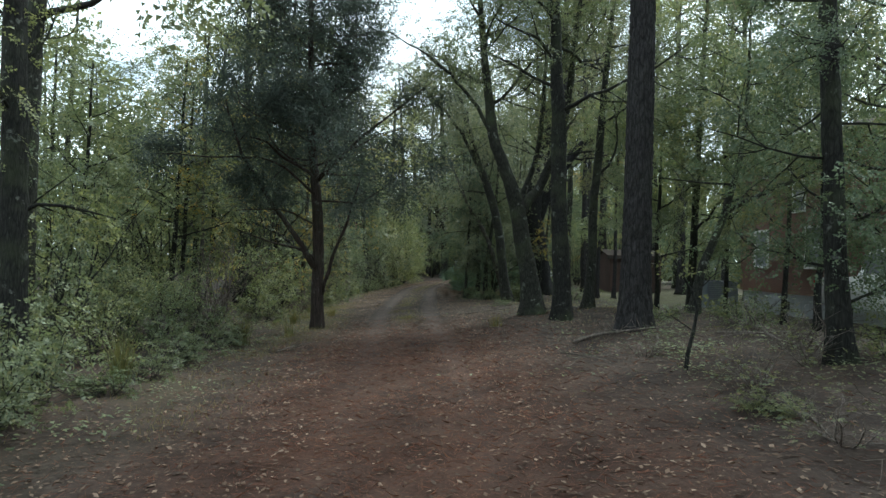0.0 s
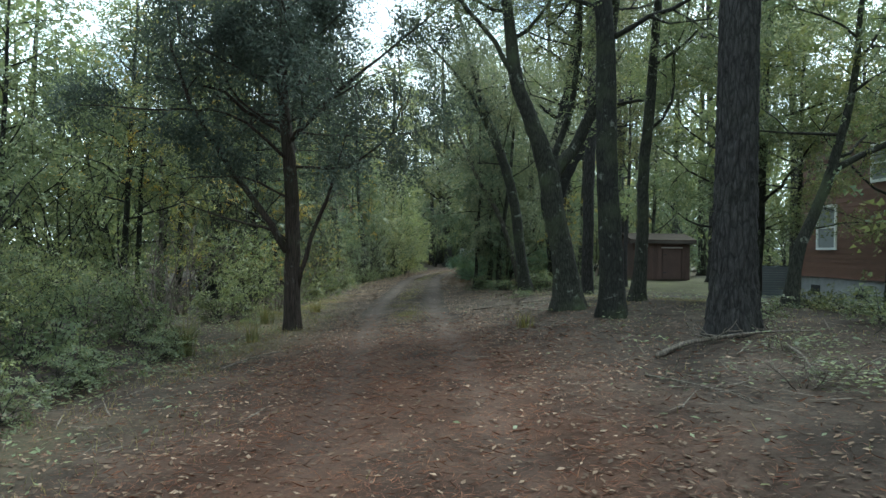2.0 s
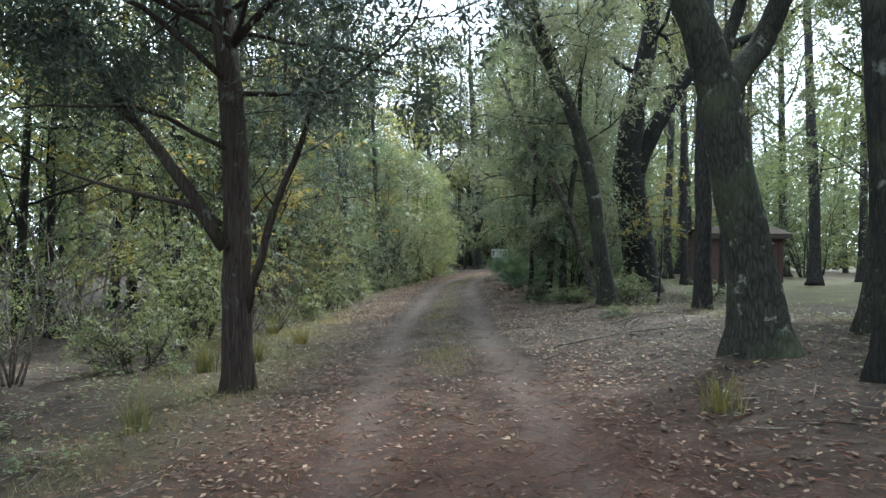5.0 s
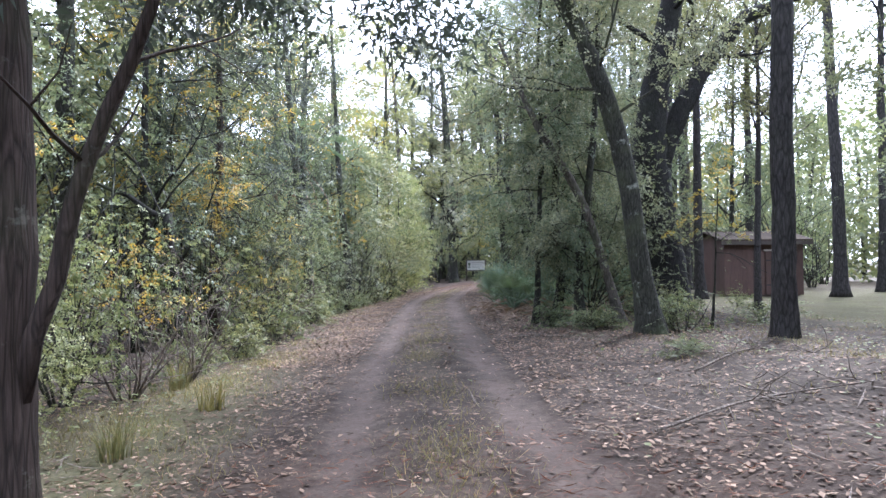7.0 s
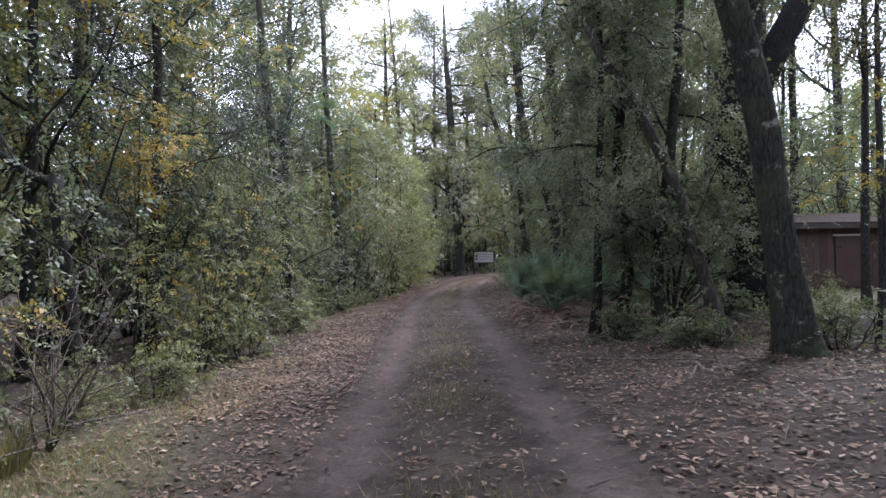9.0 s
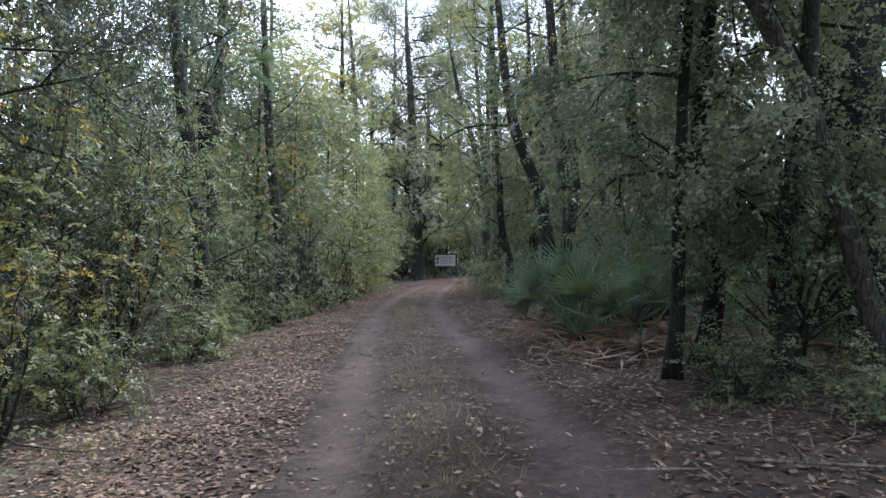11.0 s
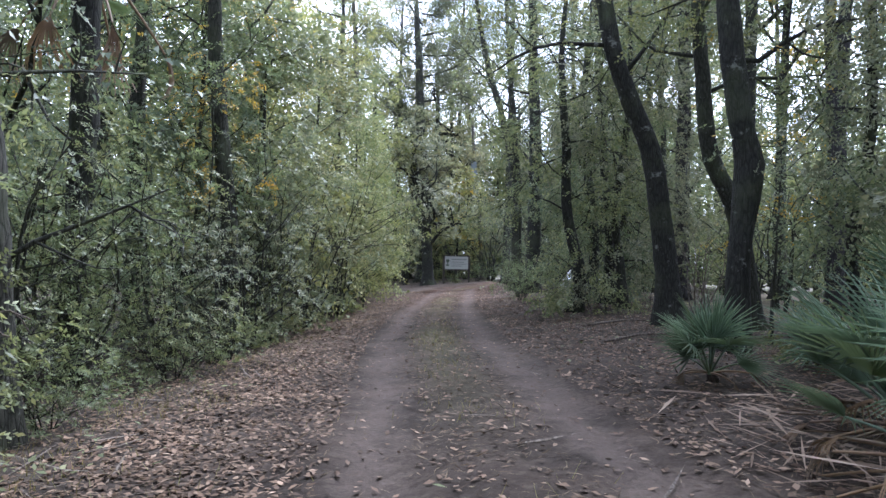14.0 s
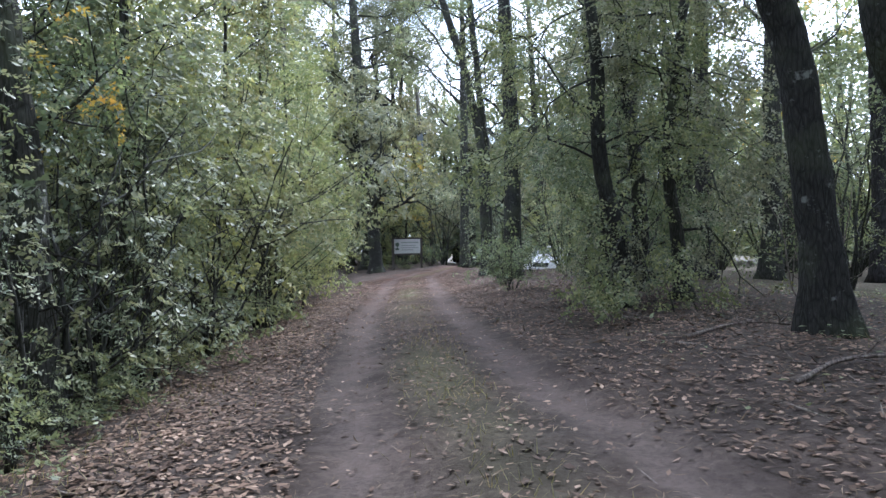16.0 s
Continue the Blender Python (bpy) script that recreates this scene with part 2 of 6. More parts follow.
BARK_DARK = bark_material("bark_dark", (0.009, 0.0085, 0.0075), (0.023, 0.022, 0.019), (0.05, 0.049, 0.042), lichen=0.11)
BARK_RED = bark_material("bark_cedar", (0.017, 0.0115, 0.0098), (0.043, 0.031, 0.026), (0.088, 0.066, 0.056), (22, 22, 1.2), 0.05)
BARK_PALE = bark_material("bark_pale", (0.042, 0.036, 0.031), (0.098, 0.087, 0.076), (0.182, 0.164, 0.147))
BARK_PINE = bark_material("bark_pine", (0.014, 0.0125, 0.0123), (0.036, 0.0325, 0.032), (0.078, 0.072, 0.071), (11, 11, 2.4), 0.015, 0.5)
BARK_BLACK = bark_material("bark_black", (0.004, 0.004, 0.004), (0.012, 0.011, 0.010), (0.035, 0.032, 0.03), lichen=0.02)
DEADWOOD = bark_material("dead_wood", (0.07, 0.055, 0.045), (0.16, 0.13, 0.11), (0.30, 0.26, 0.225), (14, 14, 2), 0.06)
SOIL = ground_material()


# ---- geometry helpers ----
def unit(v):
    return v / np.maximum(np.linalg.norm(v, axis=-1, keepdims=True), 1e-9)


class Build:
    """Collects quads and turns them into one mesh."""

    def __init__(self):
        self.v, self.f, self.n = [], [], 0

    def add(self, verts, faces):
        self.v.append(np.asarray(verts, float))
        self.f.extend([tuple(i + self.n for i in q) for q in faces])
        self.n += len(verts)

    def tube(self, pts, radii, sides=8, rough=0.0, rng=None, cap=True, lobes=None):
        pts, radii = np.asarray(pts, float), np.asarray(radii, float)
        k = len(pts)
        tang = unit(np.gradient(pts, axis=0))
        ref = np.array([1.0, 0.0, 0.0]) if abs(tang[0][0]) < 0.8 else np.array([0.0, 1.0, 0.0])
        ang = np.linspace(0, 2 * np.pi, sides, endpoint=False)
        rows = []
        for i in range(k):
            a = unit(np.cross(tang[i], ref))
            b = np.cross(tang[i], a)
            ref = unit(np.cross(a, tang[i]))
            r = np.full(sides, radii[i])
            if lobes is not None:
                r = r * (1 + lobes[i] * (np.cos(5 * ang + 0.7) + 0.6 * np.cos(3 * ang + 2.0)))
            if rough and rng is not None:
                r = r * (1 + rough * rng.standard_normal(sides))
            rows.append(pts[i] + np.outer(np.cos(ang) * r, a) + np.outer(np.sin(ang) * r, b))
        v = np.vstack(rows)
        f = []
        for i in range(k - 1):
            o, p = i * sides, (i + 1) * sides
            f.extend((o + j, o + (j + 1) % sides, p + (j + 1) % sides, p + j) for j in range(sides))
        if cap:
            f.append(tuple(range((k - 1) * sides, k * sides)))
            f.append(tuple(reversed(range(sides))))
        self.add(v, f)

    def box(self, x0, y0, z0, x1, y1, z1):
        v = [(x, y, z) for x in (x0, x1) for y in (y0, y1) for z in (z0, z1)]
        self.add(v, [(0, 1, 3, 2), (4, 6, 7, 5), (0, 4, 5, 1), (2, 3, 7, 6), (0, 2, 6, 4), (1, 5, 7, 3)])

    def mesh(self, name, mat, smooth=True):
        me = bpy.data.meshes.new(name)
        me.from_pydata(np.vstack(self.v).tolist(), [], self.f)
        me.materials.append(mat)
        if smooth:
            me.polygons.foreach_set("use_smooth", [True] * len(me.polygons))
        me.update()
        return me


def quads(name, v, mat, smooth=False):
    """One mesh from an (n, 4, 3) array of quads."""
    n = len(v)
    me = bpy.data.meshes.new(name)
    me.vertices.add(4 * n)
    me.vertices.foreach_set("co", np.asarray(v, np.float32).ravel())
    me.loops.add(4 * n)
    me.loops.foreach_set("vertex_index", np.arange(4 * n, dtype=np.int32))
    me.polygons.add(n)
    me.polygons.foreach_set("loop_start", np.arange(0, 4 * n, 4, dtype=np.int32))
    me.materials.append(mat)
    me.update(calc_edges=True)
    return me


def leaf_quads(rng, c, length, width, droop=0.25, flat=0.5, fold=0.18):
    """Folded leaves at the places c, tips hanging a little, faces turned up more than sideways."""
    n = len(c)
    d = rng.standard_normal((n, 3))
    d[:, 2] = d[:, 2] * 0.6 - droop
    d = unit(d)
    up = rng.standard_normal((n, 3)) * (1 - flat)
    up[:, 2] += flat
    s = unit(np.cross(d, up))
    nn = np.cross(s, d)
    k = rng.uniform(0.65, 1.3, (n, 1))
    l, w = length * k, width * k
    base, tip = c - d * l * 0.5, c + d * l * 0.5
    m = c - d * l * 0.08 - nn * w * fold
    return np.stack([base, m + s * w * 0.5, tip, m - s * w * 0.5], axis=1)


def sprays(rng, tips, n, spread, length, width, droop=0.25, flat=0.5, leaves=9, fold=0.18):
    """Leafy twigs near the tips: leaves stand alternately along each twig, turned to the light and away from the plant's middle."""
    m = max(2, n // leaves)
    start = tips[rng.integers(0, len(tips), m)] + rng.standard_normal((m, 3)) * spread * np.array([0.8, 0.8, 0.6])
    out = (start - tips.mean(axis=0)) * np.array([1, 1, 0.3])
    out = unit(out)
    d = rng.standard_normal((m, 3))
    d[:, 2] = d[:, 2] * 0.5 - droop
    d = unit(unit(d) + 0.5 * out)
    up = rng.standard_normal((m, 3)) * (0.75 - 0.6 * flat) + 0.75 * out
    up[:, 2] += 0.5 + 0.5 * flat
    s = unit(np.cross(d, up))
    nn = np.cross(s, d)
    reach = length * rng.uniform(2.0, 3.8, (m, 1, 1))
    t = ((np.arange(leaves) + 0.7) / leaves)[None, :, None]
    base = start[:, None] + d[:, None] * reach * t - np.array([0, 0, 0.15]) * reach * t ** 2
    sign = np.where(np.arange(leaves) % 2, 1.0, -1.0)
    sign[-1] = 0.0
    ld = unit(d[:, None] * 0.6 + s[:, None] * sign[None, :, None] * 0.9 + rng.standard_normal((m, leaves, 3)) * 0.22 - np.array([0, 0, 0.25 * droop]))
    ls = unit(np.cross(ld, nn[:, None] + rng.standard_normal((m, leaves, 3)) * 0.35))
    ln = np.cross(ls, ld)
    k = rng.uniform(0.7, 1.25, (m, leaves, 1)) * (1.12 - 0.45 * t)
    l, w = length * k, width * k
    mid = base + ld * l * 0.45 - ln * w * fold
    return np.stack([base, mid + ls * w * 0.5, base + ld * l, mid - ls * w * 0.5], axis=2).reshape(-1, 4, 3)


def tris(name, v, mat):
    """One mesh of small far leaves, each half of a folded leaf, from an (n, 4, 3) array."""
    n = len(v)
    v = np.stack([v[:, 0] * 0.5 + v[:, 1] * 0.5 , v[:, 2], v[:, 3] * 1.3 - v[:, 1] * 0.3], axis=1)
    me = bpy.data.meshes.new(name)
    me.vertices.add(3 * n)
    me.vertices.foreach_set("co", np.asarray(v, np.float32).ravel())
    me.loops.add(3 * n)
    me.loops.foreach_set("vertex_index", np.arange(3 * n, dtype=np.int32))
    me.polygons.add(n)
    me.polygons.foreach_set("loop_start", np.arange(0, 3 * n, 3, dtype=np.int32))
    me.materials.append(mat)
    me.update(calc_edges=True)
    return me


def put(name, me, parent=None, label=""):
    ob = new(name, me)
    if parent is not None:
        ob.parent = parent
    if label:
        ob["label"] = label
    return ob


def thing(name, label, category, at=(0, 0, 0), group="", kind=""):
    ob = new(name)
    ob.empty_display_size = 0.2
    ob.location = at
    return tagged(ob, label, category, group, kind)


def spline(ctrl, step=0.25):
    """A smooth line through rows of numbers, cut into short steps."""
    c = np.asarray(ctrl, float)
    p = np.vstack([2 * c[0] - c[1], c, 2 * c[-1] - c[-2]])
    out = []
    for i in range(1, len(p) - 2):
        n = max(2, int(np.linalg.norm(p[i + 1][:3] - p[i][:3]) / step))
        for t in np.linspace(0, 1, n, endpoint=False):
            out.append(0.5 * (2 * p[i] + (p[i + 1] - p[i - 1]) * t + (2 * p[i - 1] - 5 * p[i] + 4 * p[i + 1] - p[i + 2]) * t ** 2
                              + (3 * p[i] - p[i - 1] - 3 * p[i + 1] + p[i + 2]) * t ** 3))
    out.append(p[-2])
    return np.array(out)


def bough(rng, start, way, length, r, depth, lift=0.15, wander=0.22, kids=4, wood=None, tips=None, low=0.25):
    """A limb that wanders, thins and forks; wood gathers (points, radii), tips gathers the places of its twigs."""
    n = max(4, int(length / 0.35))
    p, d = np.array(start, float), unit(np.array(way, float))
    pts = [p.copy()]
    for i in range(n):
        d = unit(d + rng.standard_normal(3) * wander + np.array([0, 0, lift * 0.3]))
        p = p + d * length / n
        pts.append(p.copy())
    pts = np.array(pts)
    wood.append((pts, np.linspace(r, max(r * 0.22, 0.004), n + 1), depth))
    if depth == 0:
        tips.extend(pts[1:])
        return
    for j in range(kids):
        k = int(n * (low + (1 - low) * (j + rng.uniform(0, 1)) / kids))
        k = min(max(1, k), n)
        dd = unit(pts[k] - pts[k - 1])
        side = unit(np.cross(dd, rng.standard_normal(3)))
        bough(rng, pts[k], dd * rng.uniform(0.4, 0.9) + side, length * rng.uniform(0.35, 0.6), max(0.005, r * 0.5 * (1 - 0.6 * k / n) + 0.004), depth - 1,
              lift, wander, kids, wood, tips)
    tips.extend(pts[-2:])


def flare(z, r, amount=0.5, reach=0.45):
    return r * (1 + amount * np.exp(-z / reach))


# ---- ground ----
def road_x(y):
    """The middle of the track."""
    return np.interp(y, [-20, 0, 10, 20, 30, 36, 42, 49, 55, 60, 66, 90], [0, 0, -0.45, -1.1, -1.2, -1.15, -0.7, 0.2, 1.0, 2.6, 6.5, 30])


def height(x, y, fine=True):
    x, y = np.asarray(x, float), np.asarray(y, float)
    d = x - road_x(np.minimum(y, 58))
    near = np.clip((20 - y) / 5, 0, 1)
    right = np.clip(d * (0.07 + 0.05 * near), 0, 0.24 + 0.36 * near) * np.clip((11 - d) / 5, 0.35, 1)
    right = right - 0.5 * np.clip((x - 4.0) / 3.5, 0, 1) * np.clip((y - 53) / 7, 0, 1)
    left = np.clip(d * 0.07, -0.22, 0)
    z = -0.1 + np.where(d > 0, right, left)
    a = np.abs(d)
    rut = -0.035 * np.exp(-((a - 0.70) / 0.24) ** 2) * np.clip((y + 4) / 10, 0, 1)
    crown = 0.02 * np.exp(-(d / 0.35) ** 2)
    z = z + (rut + crown) * (y < 62)
    if fine:
        z = z + 0.022 * np.sin(1.3 * x + 0.7 * y) * np.sin(0.9 * y - 0.4 * x + 1) + 0.012 * np.sin(3.1 * x - 1.7 * y) * np.sin(2.3 * y + 1.1 * x)
        z = z + np.clip(a - 2.5, 0, 1) * 0.05 * np.sin(0.8 * x + 2) * np.sin(0.6 * y)
    return z


def ground_z(x, y):
    return float(height(x, y))


def build_ground():
    def axis(lo, hi, step, far):
        mid = np.arange(lo, hi + step / 2, step)
        out, w = [], step
        p = hi
        while p < far:
            w *= 1.35
            p += w
            out.append(p)
        back, w, p = [], step, lo
        while p > -far:
            w *= 1.35
            p -= w
            back.append(p)
        return np.concatenate([back[::-1], mid, out])
    xs, ys = axis(-8, 8, 0.16, 900), axis(-2, 62, 0.18, 900)
    X, Y = np.meshgrid(xs, ys)
    Z = height(X, Y)
    grain = np.random.default_rng(5).standard_normal(X.shape) * 0.008
    D = X - road_x(np.minimum(Y, 58))
    Z = Z + grain * (np.abs(D) < 9)
    nx, ny = len(xs), len(ys)
    v = np.stack([X.ravel(), Y.ravel(), Z.ravel()], 1)
    idx = np.arange(nx * ny).reshape(ny, nx)
    q = np.stack([idx[:-1, :-1], idx[:-1, 1:], idx[1:, 1:], idx[1:, :-1]], -1).reshape(-1, 4)
    me = bpy.data.meshes.new("ground")
    me.vertices.add(len(v))
    me.vertices.foreach_set("co", v.astype(np.float32).ravel())
    me.loops.add(q.size)
    me.loops.foreach_set("vertex_index", q.astype(np.int32).ravel())
    me.polygons.add(len(q))
    me.polygons.foreach_set("loop_start", np.arange(0, q.size, 4, dtype=np.int32))
    me.update(calc_edges=True)
    off = X - road_x(Y)
    lawn = np.clip((X - 5.2) / 2, 0, 1) * np.clip((Y - 22.5) / 3, 0, 1) * np.clip((46 - Y) / 8, 0.35, 1) + 0.95 * np.clip(1.3 - np.abs(off) / 0.32, 0, 1) * (0.5 + 0.9 * np.sin(Y * 0.9 + 1) * np.sin(Y * 0.37)).clip(0, 1) * np.clip((Y - 30) / 6, 0.15, 1) * (Y > 14) \
        + 1.5 * np.clip(1 - np.abs(off + 2.6) / 1.2, 0, 1) * np.clip(1 - np.abs(Y - 19) / 7, 0, 1)
    lawn = lawn + 0.55 * np.clip(1 - np.abs(off + 3.0) / 1.1, 0, 1) * np.clip(1 - np.abs(Y - 9) / 6, 0, 1) * (0.5 + 0.6 * np.sin(Y * 1.7 + X) * np.sin(X * 2.1)).clip(0, 1)
    for key, val in (("off", off), ("along", np.clip(Y / 60, 0, 1)), ("lawn", lawn)):
        at = me.attributes.new(key, "FLOAT", "POINT")
        at.data.foreach_set("value", val.ravel().astype(np.float32))
    me.polygons.foreach_set("use_smooth", [True] * len(me.polygons))
    me.materials.append(SOIL)
    return tagged(new("ground", me), "leaf-strewn sandy woodland track with two wheel ruts", "ground", kind="structure")


build_ground()


# ---- trees ----
def twig_mesh(twigs, bark, base, rng, far=False):
    """All the thin wood of one plant, too fine to pick apart."""
    if not twigs:
        return
    b = Build()
    for i, (pts, rad, dep) in enumerate(twigs):
        if dep == 0 and (far or i % 2):
            continue
        if dep == 0 or far:
            k = [0, len(pts) // 2, len(pts) - 1]
            b.tube(pts[k], rad[k] * (0.65 if dep == 0 else 1.0), 3, 0, rng, False)
        else:
            b.tube(pts, rad, 3, 0, rng, False)
    tagged(put("branchwork", b.mesh("branchwork", bark), base), kind="stuff")


def tree(name, label, at, trunk, bark, limbs=(), leaf=None, count=6000, size=(0.08, 0.04), spread=0.22, seed=1, sides=12, depth=2, kids=4,
         droop=0.25, flat=0.5, lift=0.15, wander=0.2, flare_by=0.5, shaped=(), category="tree", group="", leaf2=None, share2=0.0, far=False, crown_low=None, clump=0.45, bare=0.0):
    """trunk and shaped: rows of (x, y, z, r) from the foot; limbs: (height, degrees round from +x, degrees up, length, r)."""
    rng = np.random.default_rng(seed)
    base = thing(name, label, category, (at[0], at[1], ground_z(*at[:2]) - 0.04), group)
    line = spline(trunk, 0.2)
    b = Build()
    r = flare(np.maximum(line[:, 2], 0), line[:, 3], flare_by, 0.35)
    jig = np.cumsum(rng.standard_normal((len(line), 2)) * 0.006, axis=0)
    line[:, :2] += jig - np.linspace(0, 1, len(jig))[:, None] * jig[-1]
    b.tube(line[:, :3], r, max(sides, 16), 0.03, rng, True, 0.16 * np.exp(-np.maximum(line[:, 2], 0) / 0.3) + 0.02)
    put("trunk", b.mesh("trunk", bark), base)
    tips, twigs = [], []
    for ctrl in shaped:
        wood = []
        s = spline(ctrl, 0.25)
        s[1:, :3] += rng.standard_normal((len(s) - 1, 3)) * 0.012
        b = Build()
        b.tube(s[:, :3], s[:, 3], 8, 0.05, rng)
        n = len(s)
        if s[0, 3] > 0.012:
            for j in range(max(3, n // 3)):
                k = int(n * rng.uniform(0.25, 0.98))
                dd = unit(s[min(k + 1, n - 1), :3] - s[max(k - 1, 0), :3])
                side = unit(np.cross(dd, rng.standard_normal(3)))
                bough(rng, s[k, :3], dd * 0.6 + side, rng.uniform(0.5, 1.1), max(0.006, s[k, 3] * 0.4), 1, lift, wander, 3, wood, tips)
        tips.extend(s[n // 2:, :3])
        twigs += wood
        put("limb", b.mesh("limb", bark), base)
    for z, az, el, length, lr in limbs:
        wood = []
        k = int(np.argmin(np.abs(line[:, 2] - z)))
        way = (math.cos(radians(az)) * math.cos(radians(el)), math.sin(radians(az)) * math.cos(radians(el)), math.sin(radians(el)))
        bough(rng, line[k, :3], way, length, lr, depth, lift, wander, kids, wood, tips)
        b = Build()
        b.tube(wood[0][0], wood[0][1], 7, 0.04, rng)
        twigs += wood[1:]
        put("limb", b.mesh("limb", bark), base)
    twig_mesh(twigs, bark, base, rng, far and size[0] > 0.14)
    if leaf is not None and tips:
        tips = np.array(tips)
        if crown_low is not None:
            tips = tips[tips[:, 2] > crown_low]
        if bare:
            near = np.abs(tips[:, None, 2] - line[None, ::3, 2]) + 4 * (np.hypot(tips[:, None, 0] - line[None, ::3, 0], tips[:, None, 1] - line[None, ::3, 1]) > bare)
            tips = tips[near.min(axis=1) > 0.8]
        for mat, n, word in ((leaf, int(count * (1 - share2)), "crown"), (leaf2, int(count * share2), "autumn_leaves")):
            if mat is None or n < 1:
                continue
            use = tips[rng.permutation(len(tips))[:max(2, int(len(tips) * (clump if word == "crown" else 0.2)))]]
            fine = size[0] < 0.1
            n, k = (int(n * 1.7), 0.82) if fine else (n, 1.0)
            v = sprays(rng, use, n, spread, size[0] * k, size[1] * k * 1.15, droop, flat)
            v = v[v[:, :, 2].min(axis=1) > 0.04]
            put("crown", (tris if far or fine else quads)("crown", v, mat), base)
    return base


def ring_limbs(seed, n, z0, z1, el0, el1, len0, len1, r):
    g = random.Random(seed)
    return [(z0 + (z1 - z0) * i / max(1, n - 1), i * 137.5 + g.uniform(-25, 25), g.uniform(el0, el1), len0 + (len1 - len0) * i / max(1, n - 1) * g.uniform(0.8, 1.2), r * (1 - 0.5 * i / n)) for i in range(n)]


def straight(h, r, lean=(0.0, 0.0), seed=0, end=0.3, wob=0.04):
    g = random.Random(seed)
    return [(lean[0] * f * h + g.uniform(-wob, wob) * h * 0.12 * (f > 0), lean[1] * f * h + (g.uniform(-wob, wob) * h * 0.12 * (f > 0) if wob > 0.04 else 0), f * h, r * (1 - (1 - end) * f)) for f in (0, 0.12, 0.3, 0.5, 0.75, 1.0)]


def rel(at, rows):
    """World places (x, y, z, r) to rows from the tree's foot."""
    z = ground_z(*at) - 0.04
    return [(x - at[0], y - at[1], -0.15 if i == 0 and w - z < 0.35 else w - z, r) for i, (x, y, w, r) in enumerate(rows)]



# the large pine beside the track
def big_pine(at):
    rng = np.random.default_rng(11)
    base = thing("pine_tree", "tall mature pine with thick plated reddish-grey bark", "tree", (at[0], at[1], ground_z(*at) - 0.05))
    sides, rings, top = 96, 230, 13.0
    zz = (np.linspace(0, 1, rings) ** 1.25) * top
    th = np.linspace(0, 2 * np.pi, sides, endpoint=False)
    T, Z = np.meshgrid(th, zz)
    R = 0.265 - 0.007 * Z + 0.10 * np.exp(-Z / 0.45) * (1 + 0.25 * np.cos(4 * T + 0.6))
    seeds = np.stack([rng.uniform(0, 2 * np.pi, 900), rng.uniform(0, top, 900)], 1)
    P = np.stack([T.ravel(), Z.ravel()], 1)
    warp = np.stack([0.10 * np.sin(7 * P[:, 1] + 3 * P[:, 0]) * np.sin(2 * P[:, 1]), 0.05 * np.sin(9 * P[:, 0])], 1)
    P = P + warp
    depth = np.zeros(len(P))
    for i in range(0, len(P), 4000):
        q = P[i:i + 4000]
        dx = np.abs(q[:, None, 0] - seeds[None, :, 0])
        dx = np.minimum(dx, 2 * np.pi - dx) * 0.27
        dz = (q[:, None, 1] - seeds[None, :, 1]) * 0.24
        d = np.partition(np.sqrt(dx * dx + dz * dz), 1, axis=1)[:, :2]
        depth[i:i + 4000] = d[:, 1] - d[:, 0]
    plate = np.clip(depth / 0.022, 0, 1).reshape(T.shape)
    R = R - 0.032 * (1 - plate) + 0.004 * rng.standard_normal(T.shape)
    v = np.stack([R * np.cos(T) + 0.006 * Z, R * np.sin(T), Z], -1).reshape(-1, 3)
    b = Build()
    f = []
    for i in range(rings - 1):
        o, p = i * sides, (i + 1) * sides
        f.extend((o + j, o + (j + 1) % sides, p + (j + 1) % sides, p + j) for j in range(sides))
    b.add(v, f)
    put("trunk", b.mesh("trunk", BARK_PINE), base)
    tips, wood = [], []
    # the crown stays above the view, made dense to shade the ground ahead
    for z, az, el, ln, lr in ring_limbs(3, 14, 7.8, 12.8, 0, 35, 3.6, 1.8, 0.06):
        bough(rng, (0.05, 0, z), (math.cos(radians(az)), math.sin(radians(az)), math.tan(radians(el))), ln, lr, 2, 0.2, 0.2, 3, wood, tips)
    for pts, rad, dep in wood:
        if dep == 2:
            b = Build()
            b.tube(pts, rad, 7, 0.03, rng)
            put("limb", b.mesh("limb", BARK_PINE), base)
    twig_mesh([w for w in wood if w[2] < 2], BARK_PINE, base, rng)
    tips = np.array(tips)
    c = tips[rng.integers(0, len(tips), 15000)] + rng.standard_normal((15000, 3)) * 0.24
    put("crown", quads("crown", leaf_quads(rng, c, 0.24, 0.045, 0.1, 0.1), PINE), base)


big_pine((3.45, 11.5))

